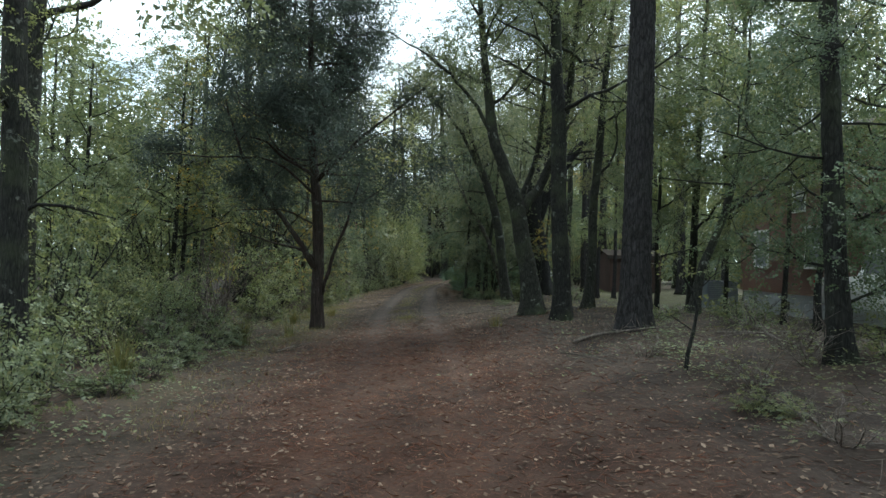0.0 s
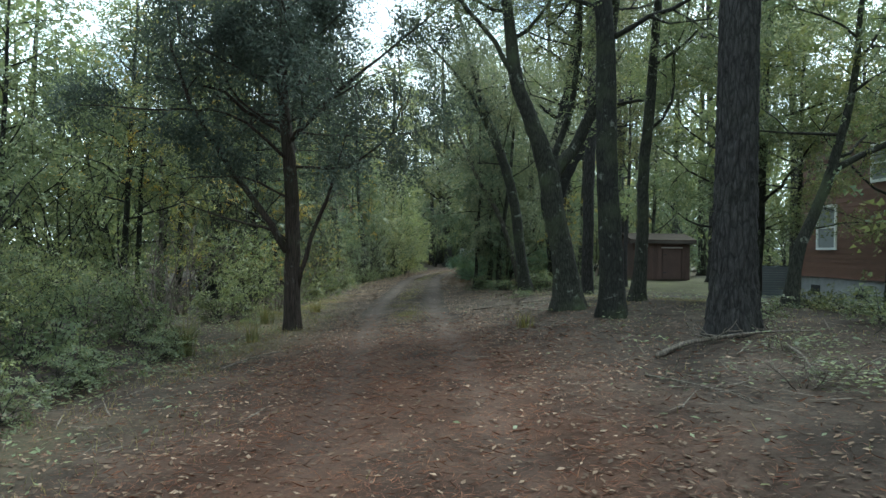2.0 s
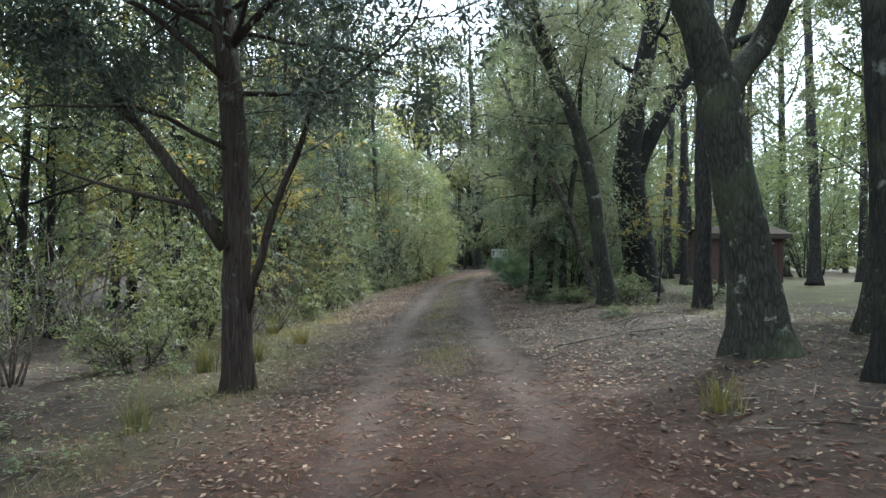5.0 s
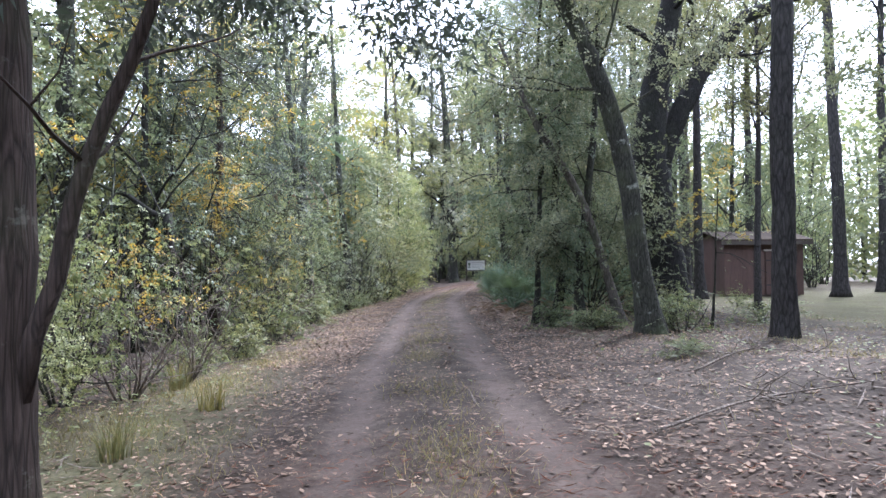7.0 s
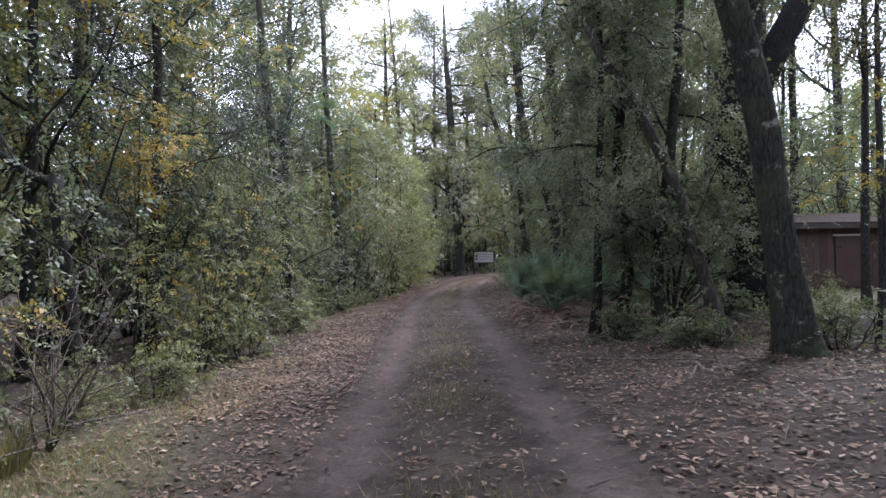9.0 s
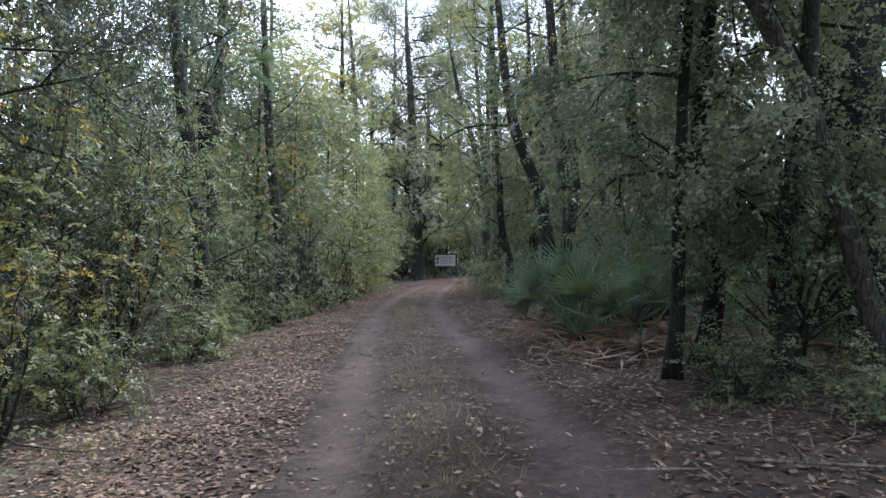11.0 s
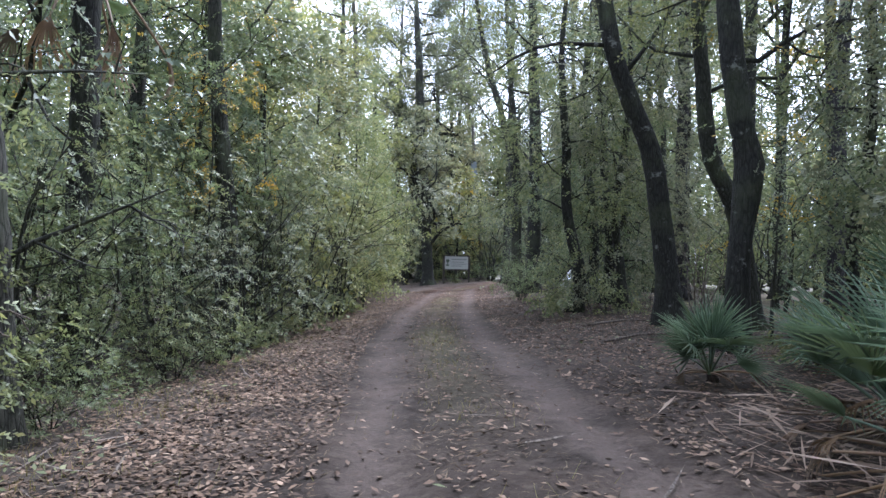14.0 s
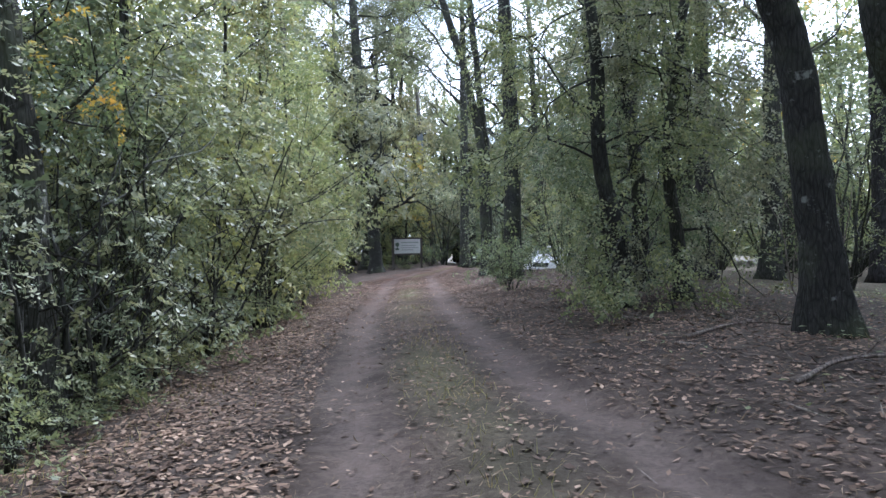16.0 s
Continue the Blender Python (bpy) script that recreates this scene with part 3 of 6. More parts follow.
at = (-3.08, 15.9)
tree("cedar_tree", "dark red cedar with forked limbs and bare lower branches", (-3.03, 16.0),
     rel(at, [(-3.08, 15.9, -0.2, 0.16), (-3.1, 15.9, 1.25, 0.145), (-3.16, 15.9, 2.68, 0.13), (-3.3, 15.9, 3.95, 0.11), (-3.38, 15.9, 5.2, 0.095), (-3.5, 15.9, 9.0, 0.03)]),
     BARK_RED, leaf=CEDAR, count=115000, size=(0.14, 0.026), far=True, spread=0.19, seed=21, flat=0.1, flare_by=0.28, sides=14, crown_low=3.0, clump=0.8,
     shaped=[rel(at, s) for s in (
         [(-3.17, 15.75, 1.25, 0.075), (-3.6, 15.6, 1.99, 0.065), (-4.1, 15.5, 2.65, 0.055), (-4.52, 15.5, 3.31, 0.048), (-4.94, 15.4, 3.98, 0.04), (-5.32, 15.3, 5.2, 0.02)],
         [(-3.25, 15.9, 3.3, 0.05), (-2.77, 15.9, 3.81, 0.042), (-2.17, 15.9, 4.43, 0.035), (-1.32, 15.9, 5.17, 0.026), (-0.4, 15.8, 5.9, 0.012)],
         [(-3.3, 15.95, 3.55, 0.045), (-4.13, 16.1, 4.02, 0.036), (-4.57, 16.1, 4.38, 0.03), (-5.9, 16.2, 4.7, 0.012)],
         [(-3.2, 15.75, 1.5, 0.034), (-3.6, 15.6, 1.72, 0.028), (-4.18, 15.5, 1.83, 0.022), (-5.0, 15.3, 2.15, 0.008)],
         [(-3.23, 15.8, 3.04, 0.035), (-3.93, 15.5, 3.67, 0.028), (-4.52, 15.4, 3.85, 0.024), (-5.62, 15.2, 3.83, 0.018), (-6.9, 15.0, 3.85, 0.008)],
         [(-3.0, 15.9, 0.55, 0.05), (-2.86, 15.9, 1.15, 0.045), (-2.75, 15.9, 1.5, 0.042), (-2.6, 15.9, 1.94, 0.038), (-2.4, 15.9, 2.5, 0.03), (-2.1, 16.0, 3.6, 0.012)],
         [(-3.2, 15.8, 2.3, 0.026), (-3.9, 15.3, 2.6, 0.02), (-4.9, 15.0, 2.55, 0.007)])],
     limbs=ring_limbs(4, 31, 3.2, 8.8, 0, 35, 3.1, 1.6, 0.03))

at = (2.25, 15.6)
tree("oak_tree", "leaning forked oak with lichen-flecked grey bark", at,
     rel(at, [(2.27, 15.6, 0.1, 0.25), (2.12, 15.6, 1.14, 0.215), (1.97, 15.6, 1.77, 0.205), (1.76, 15.6, 2.88, 0.185), (1.42, 15.6, 3.85, 0.14), (1.08, 15.6, 4.98, 0.12), (0.7, 15.6, 8.5, 0.05)]),
     BARK, leaf=OAK, count=22000, seed=22, size=(0.09, 0.045), spread=0.34, crown_low=3.6, clump=0.75,
     shaped=[rel(at, s) for s in (
         [(1.85, 15.65, 2.65, 0.12), (2.1, 15.8, 3.05, 0.12), (2.32, 15.9, 3.3, 0.115), (2.57, 15.9, 3.83, 0.11), (2.86, 15.9, 4.64, 0.1), (3.1, 16.0, 6.2, 0.08), (3.4, 16.1, 9.0, 0.03)],
         [(1.82, 15.7, 2.8, 0.07), (2.11, 16.0, 3.61, 0.065), (2.37, 16.0, 4.69, 0.06), (2.5, 16.1, 7.0, 0.03)],
         [(1.2, 15.6, 4.5, 0.055), (0.6, 15.7, 5.5, 0.045), (-0.3, 15.8, 6.4, 0.034), (-1.4, 15.9, 7.1, 0.012)])],
     limbs=ring_limbs(6, 7, 5.0, 8.4, 10, 50, 2.6, 1.6, 0.045))

at = (2.68, 14.2)
tree("hardwood_tree", "straight dark-barked hardwood with flared foot", at,
     rel(at, [(2.68, 14.2, 0.1, 0.2), (2.6, 14.2, 1.69, 0.185), (2.55, 14.2, 2.69, 0.175), (2.49, 14.2, 4.37, 0.16), (2.3, 14.3, 9.0, 0.07)]),
     BARK_DARK, leaf=OAK, count=13000, seed=23, flare_by=0.35, spread=0.34, crown_low=4.0, clump=0.75, limbs=ring_limbs(7, 9, 4.6, 8.8, 15, 55, 3.0, 1.4, 0.05))

at = (3.72, 16.3)
tree("slender_tree", "slim mossy hardwood with a high crown", at,
     rel(at, [(3.72, 16.3, 0.1, 0.13), (3.77, 16.3, 1.71, 0.115), (3.82, 16.3, 3.23, 0.105), (3.94, 16.3, 4.75, 0.095), (4.3, 16.4, 9.0, 0.04)]),
     BARK, leaf=GREEN, count=13000, seed=24, spread=0.34, crown_low=3.2, clump=0.75, limbs=ring_limbs(8, 9, 3.4, 8.8, 0, 40, 3.0, 1.4, 0.035))

at = (2.38, 23.0)
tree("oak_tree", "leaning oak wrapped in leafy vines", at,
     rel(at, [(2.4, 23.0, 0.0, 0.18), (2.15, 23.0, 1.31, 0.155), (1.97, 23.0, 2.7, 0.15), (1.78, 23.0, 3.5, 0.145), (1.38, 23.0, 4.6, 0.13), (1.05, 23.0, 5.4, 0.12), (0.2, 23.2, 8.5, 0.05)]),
     BARK, leaf=MOSSY_LIGHTENED, count=22000, seed=25, size=(0.08, 0.042), spread=0.3, crown_low=3.0, clump=0.7,
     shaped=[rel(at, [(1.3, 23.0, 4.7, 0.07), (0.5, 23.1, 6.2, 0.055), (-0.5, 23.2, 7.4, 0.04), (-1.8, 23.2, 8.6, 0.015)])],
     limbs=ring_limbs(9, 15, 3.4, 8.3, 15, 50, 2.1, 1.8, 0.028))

at = (4.2, 27.5)
tree("oak_tree", "massive black-barked oak with a heavy sideways limb", at,
     rel(at, [(4.25, 27.5, 0.0, 0.5), (4.15, 27.5, 1.2, 0.44), (4.02, 27.5, 2.44, 0.42), (3.86, 27.5, 3.3, 0.42), (3.99, 27.5, 5.15, 0.3), (4.4, 27.5, 7.18, 0.24), (4.8, 27.6, 11.0, 0.1)]),
     BARK_BLACK, leaf=OAK, count=13000, seed=26, sides=18, spread=0.42, clump=0.7, flare_by=0.3, crown_low=4.5,
     shaped=[rel(at, s) for s in (
         [(3.95, 27.5, 2.9, 0.2), (4.32, 27.4, 4.2, 0.24), (5.15, 27.4, 5.68, 0.2), (6.04, 27.4, 6.75, 0.16), (7.39, 27.3, 7.3, 0.1), (9.0, 27.3, 8.4, 0.04)],)],
     limbs=ring_limbs(10, 9, 5.5, 10.5, 5, 50, 3.4, 2.2, 0.08))

at = (4.03, 22.2)
tree("pine_tree", "straight slender pine trunk at the clearing", at,
     rel(at, [(4.02, 22.2, 0.0, 0.165), (4.01, 22.2, 1.55, 0.155), (4.06, 22.2, 5.12, 0.145), (4.1, 22.2, 12.0, 0.06)]),
     BARK_PINE, leaf=PINE, count=5000, size=(0.22, 0.03), seed=27, flat=0.1, flare_by=0.25, limbs=ring_limbs(11, 9, 8.0, 11.8, 5, 40, 2.6, 1.2, 0.05))

at = (-4.45, 30.8)
tree("cedar_tree", "leaning weathered cedar with stubby dead branches", at,
     rel(at, [(-4.45, 30.8, -0.3, 0.15), (-4.57, 30.8, 1.29, 0.125), (-4.71, 30.8, 2.39, 0.115), (-4.81, 30.8, 3.23, 0.105), (-4.92, 30.8, 4.01, 0.1), (-5.3, 30.9, 9.0, 0.04)]),
     BARK, leaf=CEDAR, count=9000, size=(0.12, 0.022), far=True, seed=28, flat=0.1, crown_low=3.8, flare_by=0.3,
     limbs=ring_limbs(12, 18, 1.2, 8.5, 5, 35, 1.3, 1.9, 0.024))

at = (-5.7, 26.7)
tree("cedar_tree", "dark cedar with dense feathery boughs to the ground", at, straight(8.5, 0.11, (0.02, 0), 58), BARK_RED, leaf=CEDAR, count=34000, size=(0.11, 0.02), far=True, seed=58, flat=0.1, crown_low=1.2, spread=0.2,
     limbs=ring_limbs(58, 24, 1.2, 8.2, -5, 25, 1.9, 1.5, 0.022))

at = (-5.35, 23.8)
tree("dead_snag", "short dead snag with a knotted top and one bent branch", at,
     rel(at, [(-5.33, 23.8, 0.0, 0.085), (-5.38, 23.8, 0.92, 0.075), (-5.47, 23.8, 1.55, 0.07), (-5.51, 23.8, 2.1, 0.085)]),
     BARK_DARK, seed=29, shaped=[rel(at, [(-5.51, 23.8, 2.02, 0.07), (-5.75, 23.75, 2.13, 0.05), (-6.13, 23.7, 2.39, 0.04), (-6.9, 23.6, 2.7, 0.015)]),
                                 rel(at, [(-5.4, 23.8, 1.2, 0.03), (-4.9, 23.5, 1.75, 0.02), (-4.5, 23.3, 2.6, 0.008)])])

at = (-4.1, 35.6)
tree("hardwood_tree", "slim hardwood with yellow autumn leaves on its lower twigs", at,
     rel(at, [(-4.06, 35.6, -0.2, 0.13), (-4.16, 35.6, 1.41, 0.12), (-4.26, 35.6, 2.47, 0.115), (-4.35, 35.6, 3.54, 0.105), (-4.42, 35.6, 4.25, 0.1), (-4.7, 35.7, 9.5, 0.04)]),
     BARK, leaf=GREEN, count=9000, size=(0.06, 0.03), seed=30, spread=0.26, crown_low=2.0, leaf2=YELLOW, share2=0.1, limbs=ring_limbs(13, 13, 2.3, 9.0, 10, 50, 0.9, 1.6, 0.022))

at = (2.42, 35.7)
tree("oak_tree", "leaning dark oak with pale lichen patches", at,
     rel(at, [(2.45, 35.7, -0.1, 0.2), (2.32, 35.7, 0.96, 0.17), (2.21, 35.7, 1.78, 0.16), (2.03, 35.7, 2.81, 0.15), (1.63, 35.7, 3.75, 0.135), (1.3, 35.7, 5.0, 0.12), (0.9, 35.8, 9.0, 0.05)]),
     BARK_DARK, leaf=OAK, count=5000, seed=31, spread=0.3, crown_low=3.4, limbs=ring_limbs(14, 10, 3.8, 8.8, 0, 45, 2.4, 1.6, 0.04))

at = (1.95, 33.0)
tree("oak_tree", "dark oak trunk swollen by a burl", at,
     rel(at, [(1.95, 33.0, 0.0, 0.13), (1.97, 33.0, 0.9, 0.12), (2.01, 33.0, 1.41, 0.12), (2.07, 33.0, 1.85, 0.15), (2.09, 33.0, 2.15, 0.155), (2.02, 33.0, 2.5, 0.13), (1.93, 33.0, 2.96, 0.13), (1.83, 33.0, 3.81, 0.12), (1.5, 33.0, 8.5, 0.05)]),
     BARK_DARK, leaf=GREEN, count=5000, seed=32, spread=0.3, crown_low=3.0, leaf2=YELLOW, share2=0.1, limbs=ring_limbs(15, 10, 3.2, 8.2, 0, 45, 2.2, 1.6, 0.035))

at = (3.7, 35.7)
tree("oak_tree", "crooked leaning oak in the thicket", at,
     rel(at, [(3.74, 35.7, 0.0, 0.16), (3.57, 35.7, 1.1, 0.14), (3.37, 35.7, 2.01, 0.135), (3.03, 35.7, 2.7, 0.125), (2.88, 35.7, 3.68, 0.115), (2.6, 35.8, 8.5, 0.05)]),
     BARK, leaf=OAK, count=4200, seed=33, spread=0.3, crown_low=3.2, limbs=ring_limbs(16, 9, 3.6, 8.2, 0, 45, 2.4, 1.6, 0.035))

at = (2.86, 47.7)
tree("oak_tree", "thick dark oak at the bend", at,
     rel(at, [(2.86, 47.7, 0, 0.27), (2.91, 47.7, 3.11, 0.22), (2.89, 47.7, 5.43, 0.2), (2.81, 47.7, 7.75, 0.17), (2.6, 47.8, 14.0, 0.06)]),
     BARK_DARK, leaf=OAK, count=5500, size=(0.13, 0.06), seed=34, spread=0.4, crown_low=9.5, limbs=ring_limbs(17, 13, 3.5, 13.5, 0, 45, 2.6, 2.2, 0.05))

at = (2.88, 50.6)
tree("hardwood_tree", "twin-stemmed hardwood, one stem leaning over the track", at,
     rel(at, [(2.88, 50.6, 0, 0.17), (2.8, 50.6, 2.93, 0.14), (2.74, 50.6, 4.37, 0.13), (2.28, 50.6, 6.69, 0.12), (1.65, 50.6, 8.82, 0.11), (0.9, 50.7, 13.0, 0.04)]),
     BARK, leaf=OAK, count=2600, size=(0.13, 0.06), seed=35, spread=0.35, crown_low=10.5,
     shaped=[rel(at, [(2.97, 50.7, 0.3, 0.13), (2.95, 50.7, 3.83, 0.12), (2.7, 50.7, 6.7, 0.11), (2.51, 50.7, 8.85, 0.1), (2.2, 50.8, 14.0, 0.03)])],
     limbs=ring_limbs(18, 10, 5.0, 12.5, 0, 45, 2.0, 2.0, 0.04))

at = (0.3, 72.0)
tree("pine_tree", "tall bare-limbed pine against the sky", at,
     rel(at, [(0.3, 72, 0, 0.42), (0.31, 72, 5.55, 0.36), (0.03, 72, 9.83, 0.33), (-0.31, 72, 15.83, 0.25), (-0.5, 72, 18.4, 0.2), (-0.6, 72, 23.0, 0.06)]),
     BARK, leaf=PINE, count=26000, size=(0.3, 0.055), seed=36, spread=0.5, crown_low=11.5, clump=0.9,
     shaped=[[(0.0 - 0.04 * (z - 9), 0, z, 0.075), (0.3 * k * math.cos(a), 0.3 * k * math.sin(a), z + 0.06 * k, 0.062), (0.6 * k * math.cos(a + 0.15), 0.6 * k * math.sin(a + 0.15), z + 0.2 * k, 0.048),
              (0.85 * k * math.cos(a), 0.85 * k * math.sin(a), z + 0.45 * k, 0.03), (k * math.cos(a - 0.1), k * math.sin(a - 0.1), z + 0.7 * k, 0.013)]
             for z, a, k in [(11.6, 3.3, 3.0), (12.9, 0.2, 4.2), (13.7, 2.8, 4.6), (14.6, 5.7, 4.4), (15.4, 3.6, 4.8), (16.2, 0.6, 4.6), (17.0, 2.4, 4.0), (17.6, 5.9, 4.2), (18.4, 3.9, 3.8), (19.2, 1.0, 3.4), (20.0, 2.9, 3.0), (21.0, 0.0, 2.4)]])

at = (-3.6, 64.0)
tree("pine_tree", "tall thin pine with a sparse crown", at,
     rel(at, [(-3.55, 64, 0, 0.2), (-3.81, 64, 6.61, 0.17), (-4.25, 64, 13.73, 0.13), (-4.55, 64, 17.3, 0.09), (-4.8, 64, 21, 0.04)]),
     BARK_PALE, leaf=LIME, count=5000, size=(0.2, 0.1), seed=37, spread=0.5, crown_low=8.0, limbs=ring_limbs(20, 14, 8.5, 20.5, 10, 50, 2.4, 1.4, 0.05))

at = (0.3, 64.5)
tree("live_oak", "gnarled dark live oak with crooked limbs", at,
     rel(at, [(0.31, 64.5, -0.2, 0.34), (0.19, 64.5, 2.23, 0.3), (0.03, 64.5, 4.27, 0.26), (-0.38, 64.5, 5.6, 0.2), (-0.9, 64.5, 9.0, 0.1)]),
     BARK_DARK, leaf=MOSSY_LIGHTENED, count=7000, size=(0.16, 0.08), seed=38, clump=0.2, spread=0.4, crown_low=3.0, wander=0.32, limbs=ring_limbs(21, 12, 2.2, 8.6, 0, 40, 4.0, 3.0, 0.12))

# bright yellow-green leaf colour here stands in for the backlit patch of foliage
at = (2.5, 70.0)
tree("hardwood_tree", "small hardwood behind the sign, leaves coloured yellow-green as if backlit", at, straight(7.5, 0.1, (0.02, 0), 46), BARK_DARK, leaf=LIME, count=6000, size=(0.17, 0.1), far=True, seed=46, spread=0.4, crown_low=1.8, clump=0.7,
     leaf2=YELLOW, share2=0.12, limbs=ring_limbs(46, 12, 2.0, 7.0, 5, 45, 2.2, 1.2, 0.04))

at = (5.45, 14.0)
tree("understory_tree", "small understory tree arching sideways", at,
     rel(at, [(5.47, 14, 0.1, 0.1), (5.61, 14, 1.33, 0.09), (5.81, 14, 1.94, 0.085), (6.12, 14, 2.75, 0.075), (6.5, 14, 4.5, 0.05), (6.6, 14, 7.0, 0.02)]),
     BARK, leaf=GREEN, count=15000, seed=39, spread=0.3, crown_low=2.0, clump=0.7,
     shaped=[rel(at, [(6.1, 14, 2.7, 0.06), (6.98, 14, 3.17, 0.05), (8.09, 14, 3.7, 0.04), (9.5, 14.1, 4.6, 0.015)])],
     limbs=ring_limbs(22, 9, 2.4, 6.6, 0, 40, 2.4, 1.2, 0.03))

at = (4.35, 7.0)
tree("understory_tree", "leafy small tree with drooping dark foliage", at,
     rel(at, [(4.38, 7, 0.1, 0.12), (4.27, 7, 1.99, 0.105), (4.17, 7, 4.45, 0.09), (4.1, 7, 8.0, 0.03)]),
     BARK_DARK, leaf=GLOSSY, count=24000, size=(0.066, 0.034), seed=40, spread=0.26, clump=0.8, crown_low=0.5, limbs=ring_limbs(23, 18, 0.7, 7.0, -10, 35, 1.35, 1.4, 0.02))

for i, (x, y, h, n, low) in enumerate([(6.9, 9.8, 6.5, 8000, 2.4), (7.6, 13.0, 7.0, 8000, 2.4), (8.6, 19.6, 7.5, 22000, 2.0), (6.2, 18.6, 7.0, 30000, 1.7), (8.6, 16.2, 7.0, 12000, 2.2)]):
    tree("understory_tree", "thin understory tree with spreading leafy boughs", (x, y), straight(h, 0.07, (0.03, 0.02), 140 + i), BARK_DARK, leaf=(GREEN, OAK, GREEN, GREEN, OAK)[i], count=n, size=(0.08, 0.042),
         seed=140 + i, spread=0.26, crown_low=low, kids=3, limbs=ring_limbs(140 + i, 13 if n < 20000 else 19, low, h * 0.95, -5, 30, 2.5, 1.3, 0.03))

at = (-5.2, 8.0)
tree("hardwood_tree", "dark trunk in the shrubs at the verge", at,
     rel(at, [(-5.22, 8, -0.2, 0.17), (-5.32, 8, 2.49, 0.15), (-5.4, 8, 4.61, 0.13), (-5.5, 8, 9.0, 0.05)]),
     BARK_DARK, leaf=GREEN, count=5000, seed=41, spread=0.28, crown_low=2.0, limbs=ring_limbs(24, 11, 2.2, 8.5, 0, 40, 1.2, 1.0, 0.03))

at = (2.78, 7.4)
tree("sapling", "thin bent sapling with few leaves", at,
     rel(at, [(2.79, 7.4, 0.0, 0.022), (2.84, 7.4, 0.51, 0.02), (2.94, 7.4, 1.02, 0.018), (2.79, 7.4, 1.36, 0.012), (2.66, 7.4, 1.57, 0.006)]),
     BARK_DARK, leaf=OAK, count=60, seed=42, spread=0.14, flare_by=0.2, depth=1, limbs=[(0.9, 20, 30, 0.5, 0.008), (0.6, 160, 40, 0.4, 0.007), (1.2, 60, 50, 0.4, 0.006)])


at = (2.3, 25.0)
tree("hardwood_tree", "thin pale trunk leaning across the thicket", at,
     rel(at, [(2.5, 25.0, 0.0, 0.09), (2.22, 25.0, 0.9, 0.08), (1.8, 25.0, 2.24, 0.075), (1.32, 25.0, 3.17, 0.07), (0.91, 25.0, 3.82, 0.06), (0.2, 25.1, 5.5, 0.03)]),
     BARK_PALE, leaf=OAK, count=2500, seed=45, size=(0.06, 0.03), spread=0.3, crown_low=3.8, limbs=ring_limbs(45, 6, 3.8, 5.2, 0, 40, 1.5, 1.2, 0.02))

for i, (x, y, h, n) in enumerate([(-4.45, 35.4, 4.0, 620), (-5.0, 29.1, 2.4, 900), (-5.5, 25.6, 3.6, 1300), (-4.9, 20.9, 1.5, 600), (2.9, 33.9, 2.6, 260), (3.55, 23.6, 2.6, 420)]):
    tree("sapling", "thin sapling carrying yellow and orange autumn leaves", (x, y), straight(h, 0.022, (0.04, -0.03), 170 + i), BARK, leaf=YELLOW, count=n, size=(0.065, 0.038), seed=170 + i, spread=0.16, crown_low=h * 0.55,
         kids=3, depth=1, limbs=ring_limbs(170 + i, 9, h * 0.5, h * 0.97, 0, 40, 0.9, 0.5, 0.008))
for i, (x, y, h, n, leaf) in enumerate([(-6.4, 24.6, 8.5, 9000, OAK), (-8.4, 20.2, 8.0, 8000, GREEN), (-7.2, 27.0, 8.5, 12000, OAK), (-8.6, 32.6, 9.0, 13000, GREEN)]):
    tree("understory_tree", "spreading understory tree turning yellow at its tips", (x, y), straight(h, 0.09, (0.03, 0.01), 180 + i), BARK_DARK, leaf=leaf, count=n, size=(0.08, 0.042), seed=180 + i, spread=0.26, crown_low=2.4,
         leaf2=YELLOW, share2=0.35 if i == 0 else 0.12, kids=3, limbs=ring_limbs(180 + i, 13, 2.4, h * 0.95, 0, 35, 2.8, 1.8, 0.03))

# tall evergreens, leafy to the ground, that wall the track in before the bend
for i, (x, y, h, leaf) in enumerate([(-4.9, 36.6, 6.0, GLOSSY), (-4.2, 38.0, 5.4, PALE), (-4.5, 39.2, 6.6, GREEN), (-3.7, 41.6, 6.4, PALE), (-3.4, 44.2, 6.6, GREEN), (-3.1, 46.8, 6.0, LIME), (-2.9, 49.6, 6.6, LIME),
                                     (-6.2, 42.6, 8.5, GREEN), (-5.6, 48.0, 8.5, LIME), (-3.3, 53.0, 7.0, LIME), (-5.0, 53.5, 8.5, GREEN), (-2.9, 57.5, 7.0, GREEN)]):
    tree("evergreen_tree", "bushy small evergreen tree, leafy down to the ground", (x, y), straight(h, 0.06, (0.01, 0), 220 + i), BARK, leaf=leaf, count=9000, size=(0.1, 0.05), seed=220 + i, spread=0.24, crown_low=0.25, far=True, clump=0.7,
         kids=3, limbs=ring_limbs(220 + i, 20, 0.5, h * 0.96, 5, 45, 1.5, 0.9, 0.02))

# fuller trees behind the thicket, whose crowns close the view over the shrubs
for i, (x, y, h, leaf) in enumerate([(-9.6, 17.2, 7.0, GREEN), (-8.4, 21.0, 7.5, OAK), (-11.2, 13.6, 7.2, GREEN), (-8.4, 36.6, 10.0, GLOSSY), (-10.0, 31.0, 9.0, MOSSY_LIGHTENED)]):
    tree("evergreen_tree", "full-crowned small tree standing behind the shrubs", (x, y), straight(h, 0.08, (0.02, 0.01), 250 + i), BARK_DARK, leaf=leaf, count=12000, size=(0.11, 0.055), seed=250 + i, spread=0.3, crown_low=1.6, far=True, clump=0.7,
         kids=3, limbs=ring_limbs(250 + i, 18, 1.8, h * 0.96, 0, 40, 2.4, 1.3, 0.03))

